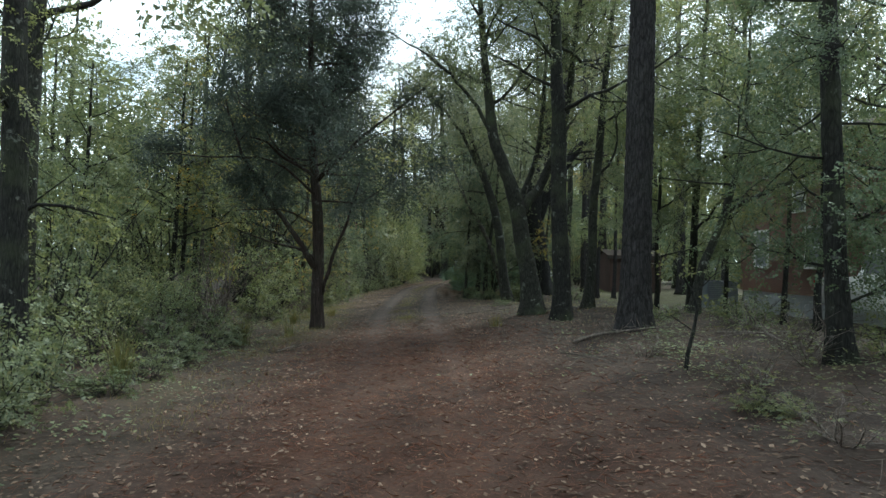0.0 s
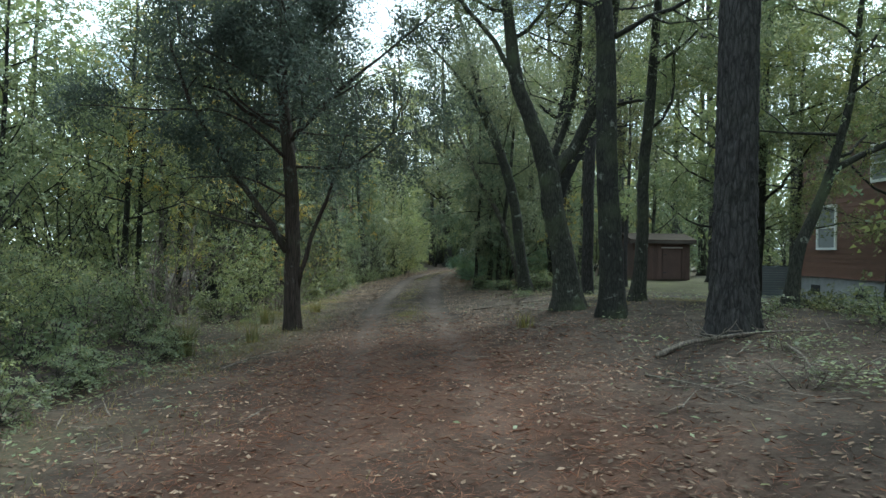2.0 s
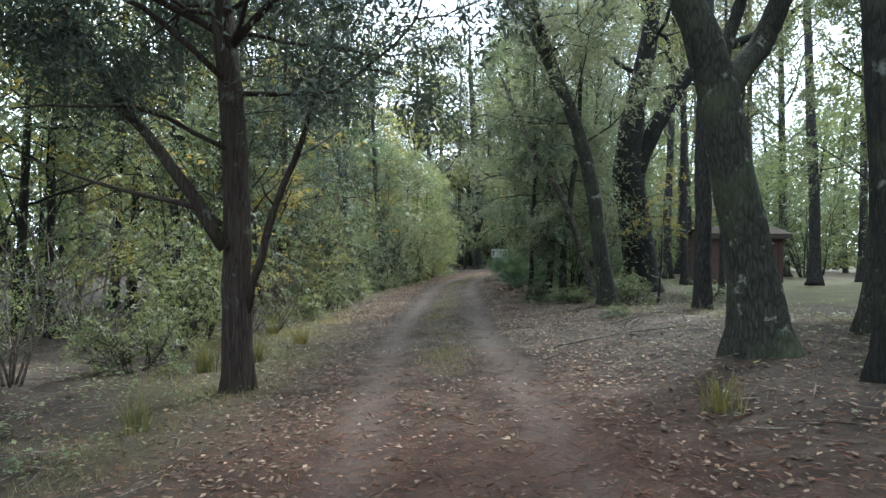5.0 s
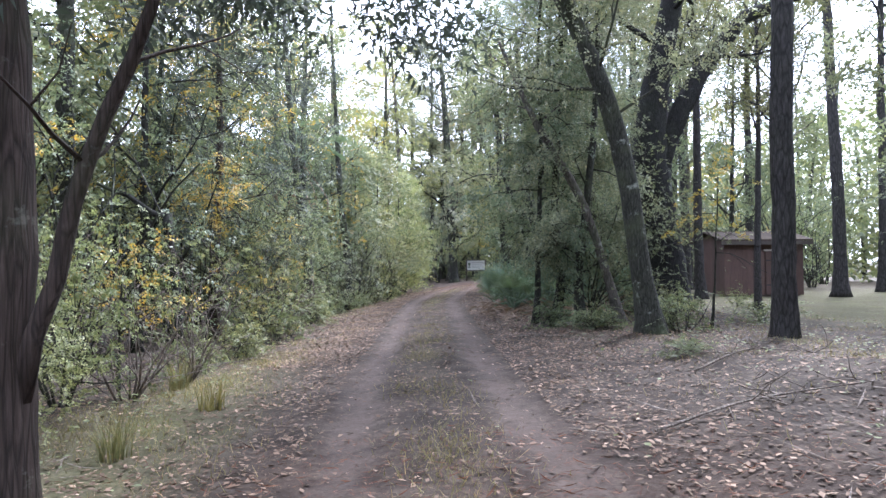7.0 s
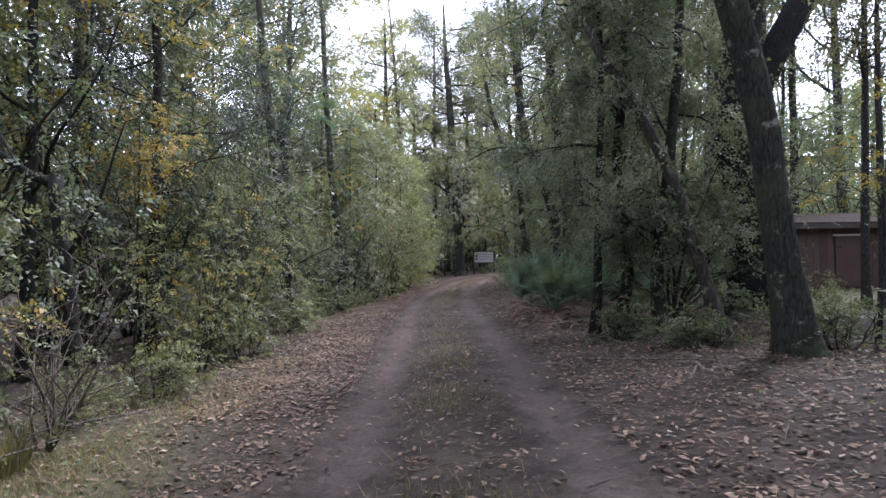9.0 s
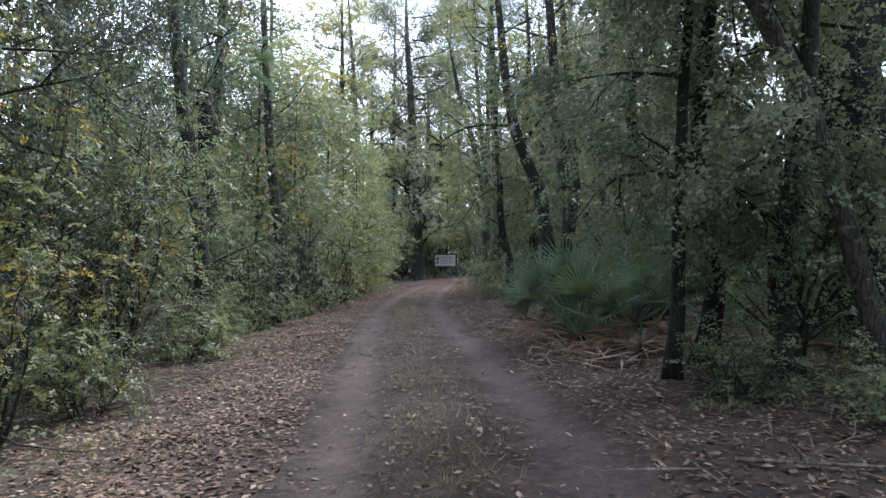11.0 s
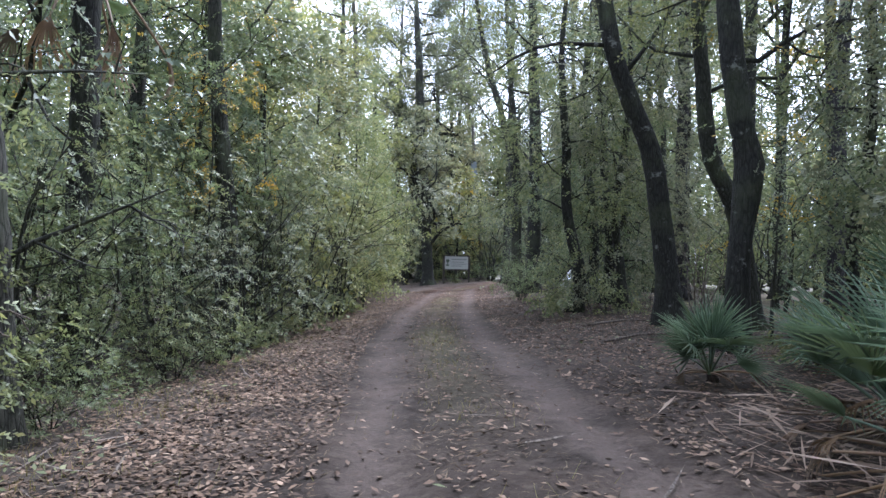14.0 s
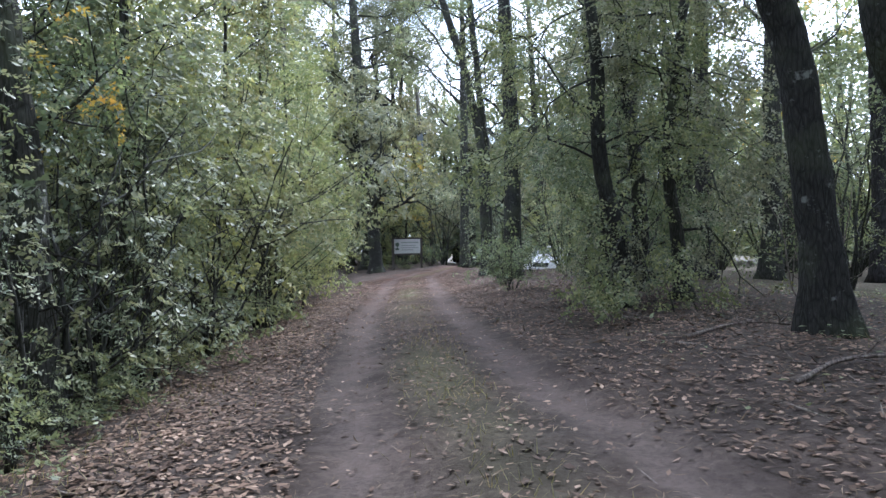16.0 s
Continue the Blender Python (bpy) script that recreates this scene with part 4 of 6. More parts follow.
# slim trunks leafy from the foot up, with drooping vine-hung boughs
for i, (x, y, h, r, n, low) in enumerate([(1.75, 25.2, 8, 0.09, 10000, 0.9), (1.4, 26.0, 8, 0.09, 9000, 1.6), (2.2, 29.5, 9, 0.1, 10000, 1.6), (1.84, 38.8, 10, 0.13, 10000, 0.5), (2.78, 38.7, 10, 0.1, 8000, 1.0),
                                         (3.3, 42.6, 11, 0.14, 9000, 0.8), (3.4, 31.5, 9, 0.1, 8000, 0.9), (3.2, 41.0, 11, 0.15, 10000, 0.7), 
                                         (4.6, 43.5, 10, 0.1, 8000, 0.7), (5.6, 34.5, 9, 0.09, 8000, 0.9), (4.6, 46.6, 10, 0.11, 8000, 1.0), (4.0, 33.6, 9, 0.08, 8000, 1.0), (6.6, 45.5, 11, 0.12, 9000, 0.6), (0.95, 25.6, 7.5, 0.06, 9000, 1.3)]):
    if y > 37 and x < 3.3:
        h = h * 0.68
    tree("vine_covered_tree", "slim trunk with drooping leafy boughs and vines", (x, y), straight(h, r, (random.uniform(-0.09, 0.07), 0), 60 + i, 0.3, 0.15), (BARK, BARK_DARK)[i % 2], leaf=(MOSSY_LIGHTENED, GLOSSY, MOSSY_LIGHTENED, GREEN)[i % 4], count=int(n * 1.4), size=(0.085, 0.046), far=y > 37,
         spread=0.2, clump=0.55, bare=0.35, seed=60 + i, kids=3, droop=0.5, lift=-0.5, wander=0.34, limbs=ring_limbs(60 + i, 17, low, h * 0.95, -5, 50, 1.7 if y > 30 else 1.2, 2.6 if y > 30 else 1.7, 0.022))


# ---- shrubs: a few grown shapes, repeated with other sizes and turns ----
def shrub(seed, h, w, count, leaf, size, label, stems=7, bark=BARK, leaf2=None, share2=0.0, name="shrub", far=False):
    rng = np.random.default_rng(seed)
    base = thing(name, label, "shrub", (0, -40, 0), "shrubs along the verge")
    tips, twigs = [], []
    for i in range(stems):
        a, wood = rng.uniform(0, 2 * np.pi), []
        out = rng.uniform(0.1, 0.75) * w / h
        bough(rng, (math.cos(a) * 0.08, math.sin(a) * 0.08, -0.05), (math.cos(a) * out, math.sin(a) * out, 1), h * rng.uniform(0.75, 1.0), 0.009 * h, 2, 0.1, 0.14, 4 if far else 5, wood, tips, 0.06)
        b = Build()
        b.tube(wood[0][0], wood[0][1], 6, 0.04, rng)
        put("stem", b.mesh("stem", bark), base)
        twigs += wood[1:]
    twig_mesh(twigs, bark, base, rng, far)
    tips = np.array(tips)
    r = np.hypot(tips[:, 0], tips[:, 1])
    weight = 0.12 + (r / r.max()) ** 1.3 + 0.35 * np.clip(tips[:, 2] / h, 0, 1)
    outer = tips[rng.choice(len(tips), 3000, p=weight / weight.sum())]
    for mat, n in ((leaf, int(count * (1 - share2))), (leaf2, int(count * share2))):
        if mat is None or n < 1:
            continue
        if far:
            n = int(n * 0.47)
        k = 1.5 if far else 1.0
        v = sprays(rng, outer, n, 0.12 * h ** 0.5, size[0] * k, size[1] * k, 0.2, 0.45)
        v = v[v[:, :, 2].min(axis=1) > 0.03]
        put("foliage", (tris if far else quads)("foliage", v, mat), base)
    return base


KINDS = {}
for far in (False, True):
    for kind, args, more in [
            ("myrtle", (101, 3.2, 2.2, 7500, GREEN, (0.07, 0.024), "dense wax myrtle shrub with narrow dull green leaves"), {}),
            ("holly", (102, 3.8, 2.2, 13500, GLOSSY, (0.046, 0.02), "dense holly shrub with small glossy leaves"), {"name": "holly"}),
            ("privet", (108, 2.3, 1.9, 4800, PALE, (0.051, 0.022), "loose shrub with pale glossy leaves"), {}),
            ("bush", (103, 1.6, 1.6, 4200, GREEN, (0.06, 0.025), "low leafy green bush"), {}),
            ("lime", (104, 2.6, 2.0, 6800, LIME, (0.064, 0.033), "light yellow-green leafy shrub"), {}),
            ("autumn", (105, 3.0, 2.0, 5000, OAK, (0.075, 0.038), "thin shrub with green and orange-yellow autumn leaves"), {"leaf2": YELLOW, "share2": 0.12}),
            ("bare", (106, 2.2, 1.8, 700, OAK, (0.065, 0.032), "thin twiggy shrub with few leaves"), {"bark": DEADWOOD}),
            ("brush", (107, 0.9, 1.4, 1900, OAK, (0.07, 0.034), "low tangled brush with dull green leaves"), {"stems": 9})]:
        KINDS[kind, far] = shrub(*args, far=far, **more)


def plant(kind, x, y, s=1.0, turn=None, tall=1.0):
    g = random.Random(int(x * 131 + y * 977))
    turn = g.uniform(0, 360) if turn is None else turn
    m = pose(x, y, ground_z(x, y) - 0.02, 0, 0, turn) @ Matrix.Diagonal((s, s, s * tall, 1))
    return copy_thing(KINDS[kind, y > 38.5 or x < -5.5 or x > 3.6], m)


# beside the track on the left, from the start to the bend
for kind, x, y, s, tall in [
        ("bush", -4.6, 6.0, 1.0, 1), ("brush", -3.5, 4.6, 1.0, 0.9), ("brush", -3.7, 6.2, 1.0, 0.9), ("bush", -4.0, 4.4, 0.8, 1), ("brush", -3.5, 9.2, 0.7, 0.8), ("brush", -3.8, 10.9, 0.9, 0.8), ("brush", -4.0, 13.2, 0.8, 0.8), ("brush", -3.4, 8.0, 0.6, 0.7), ("brush", -3.9, 7.6, 1.1, 1), ("bush", -4.9, 8.8, 1.1, 1), ("myrtle", -6.0, 9.6, 0.9, 1), ("bush", -5.0, 10.6, 0.9, 1), ("myrtle", -6.6, 11.8, 1.0, 1.1),
        ("holly", -7.8, 10.2, 1.1, 1.1), ("brush", -5.0, 12.3, 1.0, 1), ("bush", -6.2, 13.5, 0.8, 1), ("lime", -7.4, 14.0, 0.8, 1), ("brush", -5.2, 14.6, 1.0, 1), ("myrtle", -8.6, 13.6, 1.1, 1.2),
        ("bare", -5.6, 16.3, 1.0, 1), ("brush", -4.6, 17.0, 1.0, 1), ("bush", -7.2, 17.6, 0.9, 1), ("myrtle", -8.8, 18.6, 1.2, 1.2), ("bare", -6.3, 19.0, 1.1, 1.1),
        ("lime", -4.7, 18.6, 0.55, 1), ("bare", -4.4, 20.2, 0.8, 1), ("bare", -5.7, 21.4, 1.0, 1.1), ("holly", -6.6, 22.6, 1.1, 1.1), ("bush", -4.6, 22.5, 0.45, 1), ("lime", -4.9, 19.8, 0.7, 1.2), ("myrtle", -5.4, 28.8, 1.0, 1.1), ("myrtle", -4.6, 33.2, 0.8, 1.0),
        ("myrtle", -6.4, 25.9, 0.9, 1.0), ("autumn", -7.0, 23.8, 1.1, 1.2), ("bush", -4.7, 26.6, 0.8, 1.0), ("myrtle", -4.9, 28.4, 0.9, 1.1), ("bare", -4.4, 27.2, 0.8, 1),
        ("brush", -4.3, 29.3, 0.9, 1), ("autumn", -5.9, 29.6, 0.95, 1.0), ("holly", -6.0, 31.8, 0.9, 1.0), ("holly", -4.7, 31.9, 0.7, 1), ("bush", -4.8, 30.0, 0.9, 1), ("myrtle", -6.3, 27.6, 1.2, 1.2), ("holly", -8.2, 25.4, 1.1, 1.1), ("holly", -7.4, 29.4, 1.3, 1.2), ("myrtle", -4.7, 33.5, 0.65, 1.0), ("holly", -3.9, 34.3, 0.55, 1.0),
        ("bush", -3.7, 33.6, 0.7, 1), ("myrtle", -3.3, 36.6, 0.9, 1.1), ("lime", -3.3, 40.4, 1.5, 1.2), ("lime", -2.9, 42.0, 1.3, 1.2), ("lime", -2.3, 43.4, 1.1, 1.2),
        ("lime", -2.0, 45.0, 1.0, 1.2), ("lime", -2.4, 46.8, 1.4, 1.3), ("lime", -1.5, 48.6, 1.0, 1.2), ("bush", -1.7, 44.0, 0.6, 1), ("lime", -2.4, 50.5, 1.6, 1.2), ("lime", -1.8, 53.5, 1.2, 1.2), ("lime", -1.6, 57.0, 1.5, 1.2),
        ("holly", -1.6, 61.0, 1.2, 1.1), ("lime", -5.4, 39.0, 1.9, 1.3), ("myrtle", -5.2, 43.0, 1.5, 1.3), ("lime", -4.4, 47.5, 1.6, 1.3), ("holly", -7.0, 34.5, 1.6, 1.2), ("holly", -8.2, 28.0, 1.6, 1.2), ("myrtle", -9.5, 22.5, 1.6, 1.2),
        ("bush", -3.35, 35.2, 0.5, 0.9), ("privet", -3.3, 34.7, 0.95, 1), ("privet", -3.2, 35.8, 1.1, 1.1), ("privet", -3.0, 36.9, 1.1, 1), ("privet", -2.7, 38.6, 1.2, 1.1), ("privet", -2.0, 41.2, 1.3, 1.2), ("autumn", -4.4, 25.2, 0.6, 1), ("bare", -4.3, 21.6, 0.8, 1), ("privet", -1.4, 44.6, 1.4, 1.2), ("brush", -3.1, 36.4, 0.8, 0.9), ("bush", -2.9, 37.6, 0.55, 0.9), ("bush", -2.7, 39.2, 0.6, 0.9), ("bush", -2.4, 40.8, 0.6, 0.9), ("brush", -1.9, 42.4, 0.7, 1), ("bush", -4.2, 31.3, 0.5, 0.9),
        ("brush", -4.1, 26.0, 0.8, 1), ("brush", -4.2, 23.4, 0.8, 1), ("bush", -6.4, 15.2, 0.9, 1), ("bush", -7.6, 16.0, 1.1, 1), ("bush", -8.8, 15.4, 1.2, 1.2), ("bush", -9.5, 19.0, 1.2, 1.2), ("bush", -7.9, 20.4, 1.1, 1.1)]:
    plant(kind, x - np.interp(y, [4, 12, 15, 30, 34, 40, 44], [0.8, 0.6, 0.1, 0.0, 0.6, 0.95, 1.35]), y, s, None, tall)
# on the right: low brush by the big pine, thicket round the palmettos, bushes to the bend
for kind, x, y, s, tall in [
        ("bare", 3.1, 6.3, 0.5, 0.5), ("bare", 4.0, 7.0, 0.6, 0.5), ("bare", 2.9, 4.6, 0.5, 0.4), ("brush", 2.9, 5.6, 0.5, 0.5), ("bare", 4.6, 8.2, 0.6, 0.5), ("bare", 3.4, 4.0, 0.6, 0.5), ("brush", 5.9, 6.2, 1.0, 0.9), ("bare", 2.7, 8.6, 0.4, 0.4), ("bare", 4.9, 10.2, 0.6, 0.5), ("bush", 6.4, 8.2, 0.8, 0.9), ("brush", 5.2, 7.4, 0.8, 0.7), ("brush", 4.4, 12.9, 0.7, 0.6), ("brush", 1.9, 20.6, 0.5, 0.6), ("brush", 5.4, 11.5, 0.9, 0.8), ("brush", 2.9, 23.2, 0.9, 0.9), ("bush", 3.2, 24.4, 0.5, 0.9), ("brush", 1.7, 23.7, 0.7, 0.7), ("holly", 2.0, 25.6, 0.8, 1), ("brush", 1.0, 24.8, 0.8, 0.8),
        ("bush", 3.4, 28.8, 0.8, 1), ("holly", 2.9, 30.4, 0.8, 1), ("brush", 2.2, 31.8, 0.8, 1), ("bush", 1.7, 40.0, 0.6, 0.9), ("brush", 2.0, 24.3, 0.7, 0.6), ("brush", 3.2, 26.4, 0.7, 0.8), ("bush", 1.15, 43.6, 0.8, 1.0), ("bush", 1.5, 45.5, 0.9, 1), ("bush", 4.4, 47.5, 0.7, 1),
        ("bare", 3.6, 37.6, 0.8, 1), ("bush", 3.9, 49.8, 1.0, 1), ("holly", 3.6, 52.6, 0.9, 1), ("holly", 5.4, 50.5, 1.2, 1), ("bush", 4.6, 56.0, 1.0, 1), ("brush", 5.0, 24.6, 0.8, 0.7), ("brush", 4.8, 33.8, 0.8, 0.8),
        ("bush", 3.4, 67.2, 0.9, 1), ("holly", 4.6, 68.5, 1.3, 1.1), ("bush", 0.4, 67.4, 0.8, 1), ("lime", 2.4, 71.0, 1.5, 1.2), ("holly", -1.2, 67.5, 1.4, 1.2), ("lime", 3.4, 74.0, 1.5, 1.3), ("bush", 1.9, 67.6, 0.6, 0.8), ("brush", 1.85, 65.5, 0.5, 0.8),
        ("holly", 12.0, 46.0, 1.4, 1), ("lime", 8.0, 54.0, 1.4, 1), ("myrtle", 16.5, 43.0, 1.5, 1), ("holly", 19.0, 36.0, 1.5, 1), ("lime", 17.5, 29.5, 1.4, 1), ("myrtle", 15.0, 57.0, 1.6, 1.1), ("lime", 10.5, 62.0, 1.6, 1.2), ("holly", 11.5, 58.5, 1.1, 1),
        ("myrtle", 20.0, 48.0, 1.6, 1.1), ("bush", 7.0, 30.2, 0.4, 0.9), ("holly", 7.8, 41.5, 1.0, 1), ("myrtle", 9.6, 46.0, 1.3, 1), ("lime", 6.2, 48.5, 1.0, 1), ("holly", 13.5, 41.0, 1.3, 1), ("myrtle", 11.5, 51.5, 1.5, 1.1), ("holly", 17.0, 51.0, 1.7, 1.1), ("lime", 14.5, 47.0, 1.3, 1), ("holly", 7.2, 51.5, 1.2, 1.1),
        ("myrtle", 5.2, 46.2, 0.9, 1), ("holly", 16.0, 34.0, 1.2, 1), ("myrtle", 20.0, 30.0, 1.6, 1.1), ("brush", 9.3, 20.0, 0.9, 0.8), ("brush", 6.0, 13.4, 0.7, 0.6)]:
    plant(kind, x + np.interp(y, [36, 40, 47, 50], [0.0, 0.5, 0.6, 0.2]) * (x < 4), y, s, None, tall)
for ob in KINDS.values():
    for o in (*ob.children_recursive, ob):
        bpy.data.objects.remove(o)


# ---- woodland trees further off and unseen shade trees behind the start, four grown shapes repeated ----
def grown(seed, h, r, crown0, count, leaf, size, bark, label, reach, name="woodland_tree", spread=0.36, leaf2=None, share2=0.0, thick=0.35, wander=0.2, clump=0.35):
    return tree(name, label, (0, -60), straight(h, r, (0, 0), seed), bark, leaf=leaf, count=count, size=size, spread=spread, seed=seed, group="woodland trees", leaf2=leaf2, share2=share2,
                limbs=ring_limbs(seed, 13, crown0, h * 0.96, 0, 45, reach, reach * 0.8, r * thick), sides=9, kids=3, far=True, clump=clump, wander=wander)


WOODS = [
    grown(201, 16, 0.2, 6.0, 8000, OAK, (0.17, 0.1), BARK, "tall woodland hardwood with a loose leafy crown", 4.0),
    grown(202, 18, 0.18, 9.0, 5000, PINE, (0.3, 0.07), BARK_PINE, "slender tall pine with a high sparse crown", 2.6, "pine_tree"),
    grown(203, 12, 0.13, 2.6, 9000, GREEN, (0.15, 0.09), BARK_DARK, "leafy green understory hardwood in the woods", 3.2),
    grown(204, 14, 0.14, 4.0, 7000, LIME, (0.16, 0.1), BARK_PALE, "thin hardwood turning yellow-green", 3.2, leaf2=YELLOW, share2=0.2),
]
WOODS.append(grown(205, 13, 0.3, 2.4, 15000, MOSSY_LIGHTENED, (0.2, 0.1), BARK_DARK, "broad live oak closing the end of the track", 5.0, "live_oak", 0.42, thick=0.5, wander=0.38, clump=0.3))
rw = random.Random(77)
SPOTS = [(4, -3.4, 73, 1.15), (4, 2.6, 77, 1.15), (4, 7.4, 73.5, 1.1), (4, 11.5, 77, 1.2), (4, -8.5, 73, 1.0), (4, 12.5, 70, 1.0), (4, -0.6, 82, 1.25), (4, 5.2, 84, 1.3), (4, 1.6, 79, 1.2), (4, 1.2, 90, 1.3),
         (0, -8.5, 34, 1), (2, -8, 40, 1), (3, -6.5, 47, 1), (3, -8.8, 30, 0.85), (2, -10, 26, 0.9), (2, -11, 18, 0.65), (2, -10.5, 12, 0.45), (2, -12, 7, 0.5), (2, -9, 25, 0.9), (3, -7.8, 21, 0.5), (0, -6.2, 37.5, 0.8), (2, -13, 22, 0.8), 
         (0, -10, 52, 1.1), (3, -8.4, 43, 0.8), (3, -7.6, 53, 0.75), (3, -8, 60, 1.1), (0, -5.5, 68, 1.1), 
         (1, 9.2, 41.5, 1.1), (1, 13.2, 35.6, 1.3), (1, 7.4, 33.5, 0.9), (1, 11.0, 44, 1.2), (1, 15, 46, 1.2), (0, 14.5, 30.5, 1), (1, 17, 39, 1.1), (2, 12.2, 42, 1), (3, 14.5, 52, 1.1), (2, 8.4, 48, 1),
         (1, 6.4, 44, 1), (0, 5.6, 46.5, 0.9), (1, 8.0, 30.0, 0.55), (2, 16, 26.5, 1), (0, 8.7, 44.9, 1.3), (2, 10, 56, 1.1), (0, 13, 62, 1.2),
         (0, 16, 44, 1.1), (0, 12, 48.5, 1.1), (2, 21, 36, 1.2), (0, 9, 63, 1.1), (2, 7.2, 18.8, 0.9), (2, 8.4, 10.6, 1.05), (1, 7.0, 29.0, 0.5),
         # added for shade: first three over the left verge, unseen ones behind the start
         (0, -8.6, 30.0, 0.95), (0, -7.4, 24.0, 0.9), (0, -6.8, 10.5, 0.95), (0, 4.4, 61.5, 1.2), (0, -5.2, 63, 1.15), (2, 1.0, 87, 1.3), (1, -1.6, 77, 1.4), (1, 3.2, 81, 1.5), (0, -5.0, -3.5, 0.85), (0, 4.6, -3.0, 0.85), (2, -2.6, -8.5, 1.0), (0, 3.4, -8.0, 0.95), (2, 0.8, -13.0, 1.1), (0, -8.5, -7.0, 1.0), (2, 8.0, -1.5, 0.9), (0, -4.5, -15.0, 1.0)]
for k, x, y, s in SPOTS:
    s2 = s * rw.uniform(0.92, 1.08)
    copy_thing(WOODS[k], pose(x, y, ground_z(x, y) - 0.04, rw.uniform(-2, 2), rw.uniform(-2, 2), rw.uniform(0, 360)) @ Matrix.Diagonal((s2, s2, s2, 1)))
for ob in WOODS:
    for o in (*ob.children_recursive, ob):
        bpy.data.objects.remove(o)


def far_woods():
    """The closed wood all round, behind all that stands singly."""
    rng = np.random.default_rng(300)
    base = thing("far_woods", "distant mixed green woodland closing the view all round", "woods", kind="stuff")
    b, places = Build(), []
    for i in range(430):
        a, d = rng.uniform(0, 2 * np.pi), rng.uniform(0, 1)
        x, y = 2 + math.cos(a) * (23 + 20 * d), 32 + math.sin(a) * (53 + 20 * d)
        if y < 12 and i % 3:
            continue
        h, z = rng.uniform(9, 17), -0.2
        if y > 72 and -9 < x < 13:
            h = h * 0.85
        b.tube([(x, y, z), (x + rng.uniform(-0.4, 0.4), y, h * 0.5), (x + rng.uniform(-0.8, 0.8), y, h)], [0.2, 0.14, 0.04], 6, 0, rng, False)
        n = 44
        f = np.concatenate([rng.uniform(0.25, 1, 26), rng.uniform(0.0, 0.4, 18)])
        rad = np.where(f > 0.3, 3.5 * np.sqrt(np.clip(1.1 - f, 0, 1)) + 0.4, 2.6)
        t, q = rng.uniform(0, 2 * np.pi, n), np.sqrt(rng.uniform(0, 1, n))
        cl = np.stack([x + np.cos(t) * rad * q, y + np.sin(t) * rad * q, z + f * h], 1)
        places.append((cl[:, None, :] + rng.standard_normal((n, 27, 3)) * 0.6).reshape(-1, 3))
    put("trunks", b.mesh("trunks", BARK), base)
    c = np.vstack(places)
    c = c[c[:, 2] > 0.0]
    half = rng.uniform(0, 1, len(c)) < 0.7
    put("crowns", tris("crowns", leaf_quads(rng, c[half], 0.46, 0.3, 0.2, 0.4), OAK), base)
    put("crowns", tris("crowns", leaf_quads(rng, c[~half], 0.46, 0.3, 0.2, 0.4), LIME), base)


far_woods()


# ---- palms ----
def fan_mesh(seed, span, blades, mat, arc=250, droop=0.25, width=0.035):
    """A palm fan: a pleated web round the end of a stalk that points along +x, split into blades past its middle."""
    rng = np.random.default_rng(seed)
    step = radians(arc) / blades
    v, f = [(0.0, 0.0, 0.0)], []

    def place(a, l, k, drop):
        z = 0.10 * l * math.sin(k * 2.2) - drop * l * k ** 2.4
        return (math.cos(a) * l * k, math.sin(a) * l * k, z)
    ridges = []
    for i in range(blades + 1):
        a = -radians(arc) / 2 + step * i
        x, y, z = place(a, span * (0.75 + 0.25 * math.cos(a / 2)), 0.24, droop)
        v.append((x, y, z + 0.012))
        ridges.append(len(v) - 1)
    for i in range(blades):
        a = -radians(arc) / 2 + step * (i + 0.5)
        bend, l, dr = rng.normal(0, 0.025), span * (0.75 + 0.25 * math.cos(a / 2)) * rng.uniform(0.9, 1.08), droop * rng.uniform(0.7, 1.3)
        s = (-math.sin(a), math.cos(a))
        x, y, z = place(a, l, 0.24, droop)
        v.append((x, y, z - 0.01))
        prev = (ridges[i], len(v) - 1, ridges[i + 1])
        f += [(0, prev[0], prev[1]), (0, prev[1], prev[2])]
        for k in (0.55, 0.8, 1.0):
            w = width * {0.55: 1.0, 0.8: 0.6, 1.0: 0.1}[k] / 2
            x, y, z = place(a + bend * k, l, k, dr)
            n = len(v)
            v += [(x - s[0] * w, y - s[1] * w, z + w * 0.5), (x, y, z - w * 0.3), (x + s[0] * w, y + s[1] * w, z + w * 0.5)]
            f += [(prev[0], n, n + 1, prev[1]), (prev[1], n + 1, n + 2, prev[2])]
            prev = (n, n + 1, n + 2)
    b = Build()
    b.add(v, f)
    return b.mesh("fan", mat, False)


def stalk_mesh(length, mat, r=0.009):
    b = Build()
    x = np.linspace(-length, 0, 7)
    b.tube(np.stack([x, 0 * x, 0.12 * length * (1 - ((x + length) / length - 0.6) ** 2)], 1) - np.array([0, 0, 0.12 * length * 0.84]), np.linspace(r * 1.8, r, 7), 5, 0, None, False)
    return b.mesh("stalk", mat)


FANS = [fan_mesh(400 + i, 0.54, 19 + 3 * i, FROND, 165 + 28 * i, 0.02 + 0.04 * i, 0.021) for i in range(3)]
DEADFANS = [fan_mesh(410 + i, 0.58, 7 + 3 * i, DEADFROND, 34 + 26 * i, 0.3 + 0.22 * i, width=0.024) for i in range(3)]
STALK = stalk_mesh(0.75, FROND)
DEADSTALK = stalk_mesh(0.75, DEADFROND)


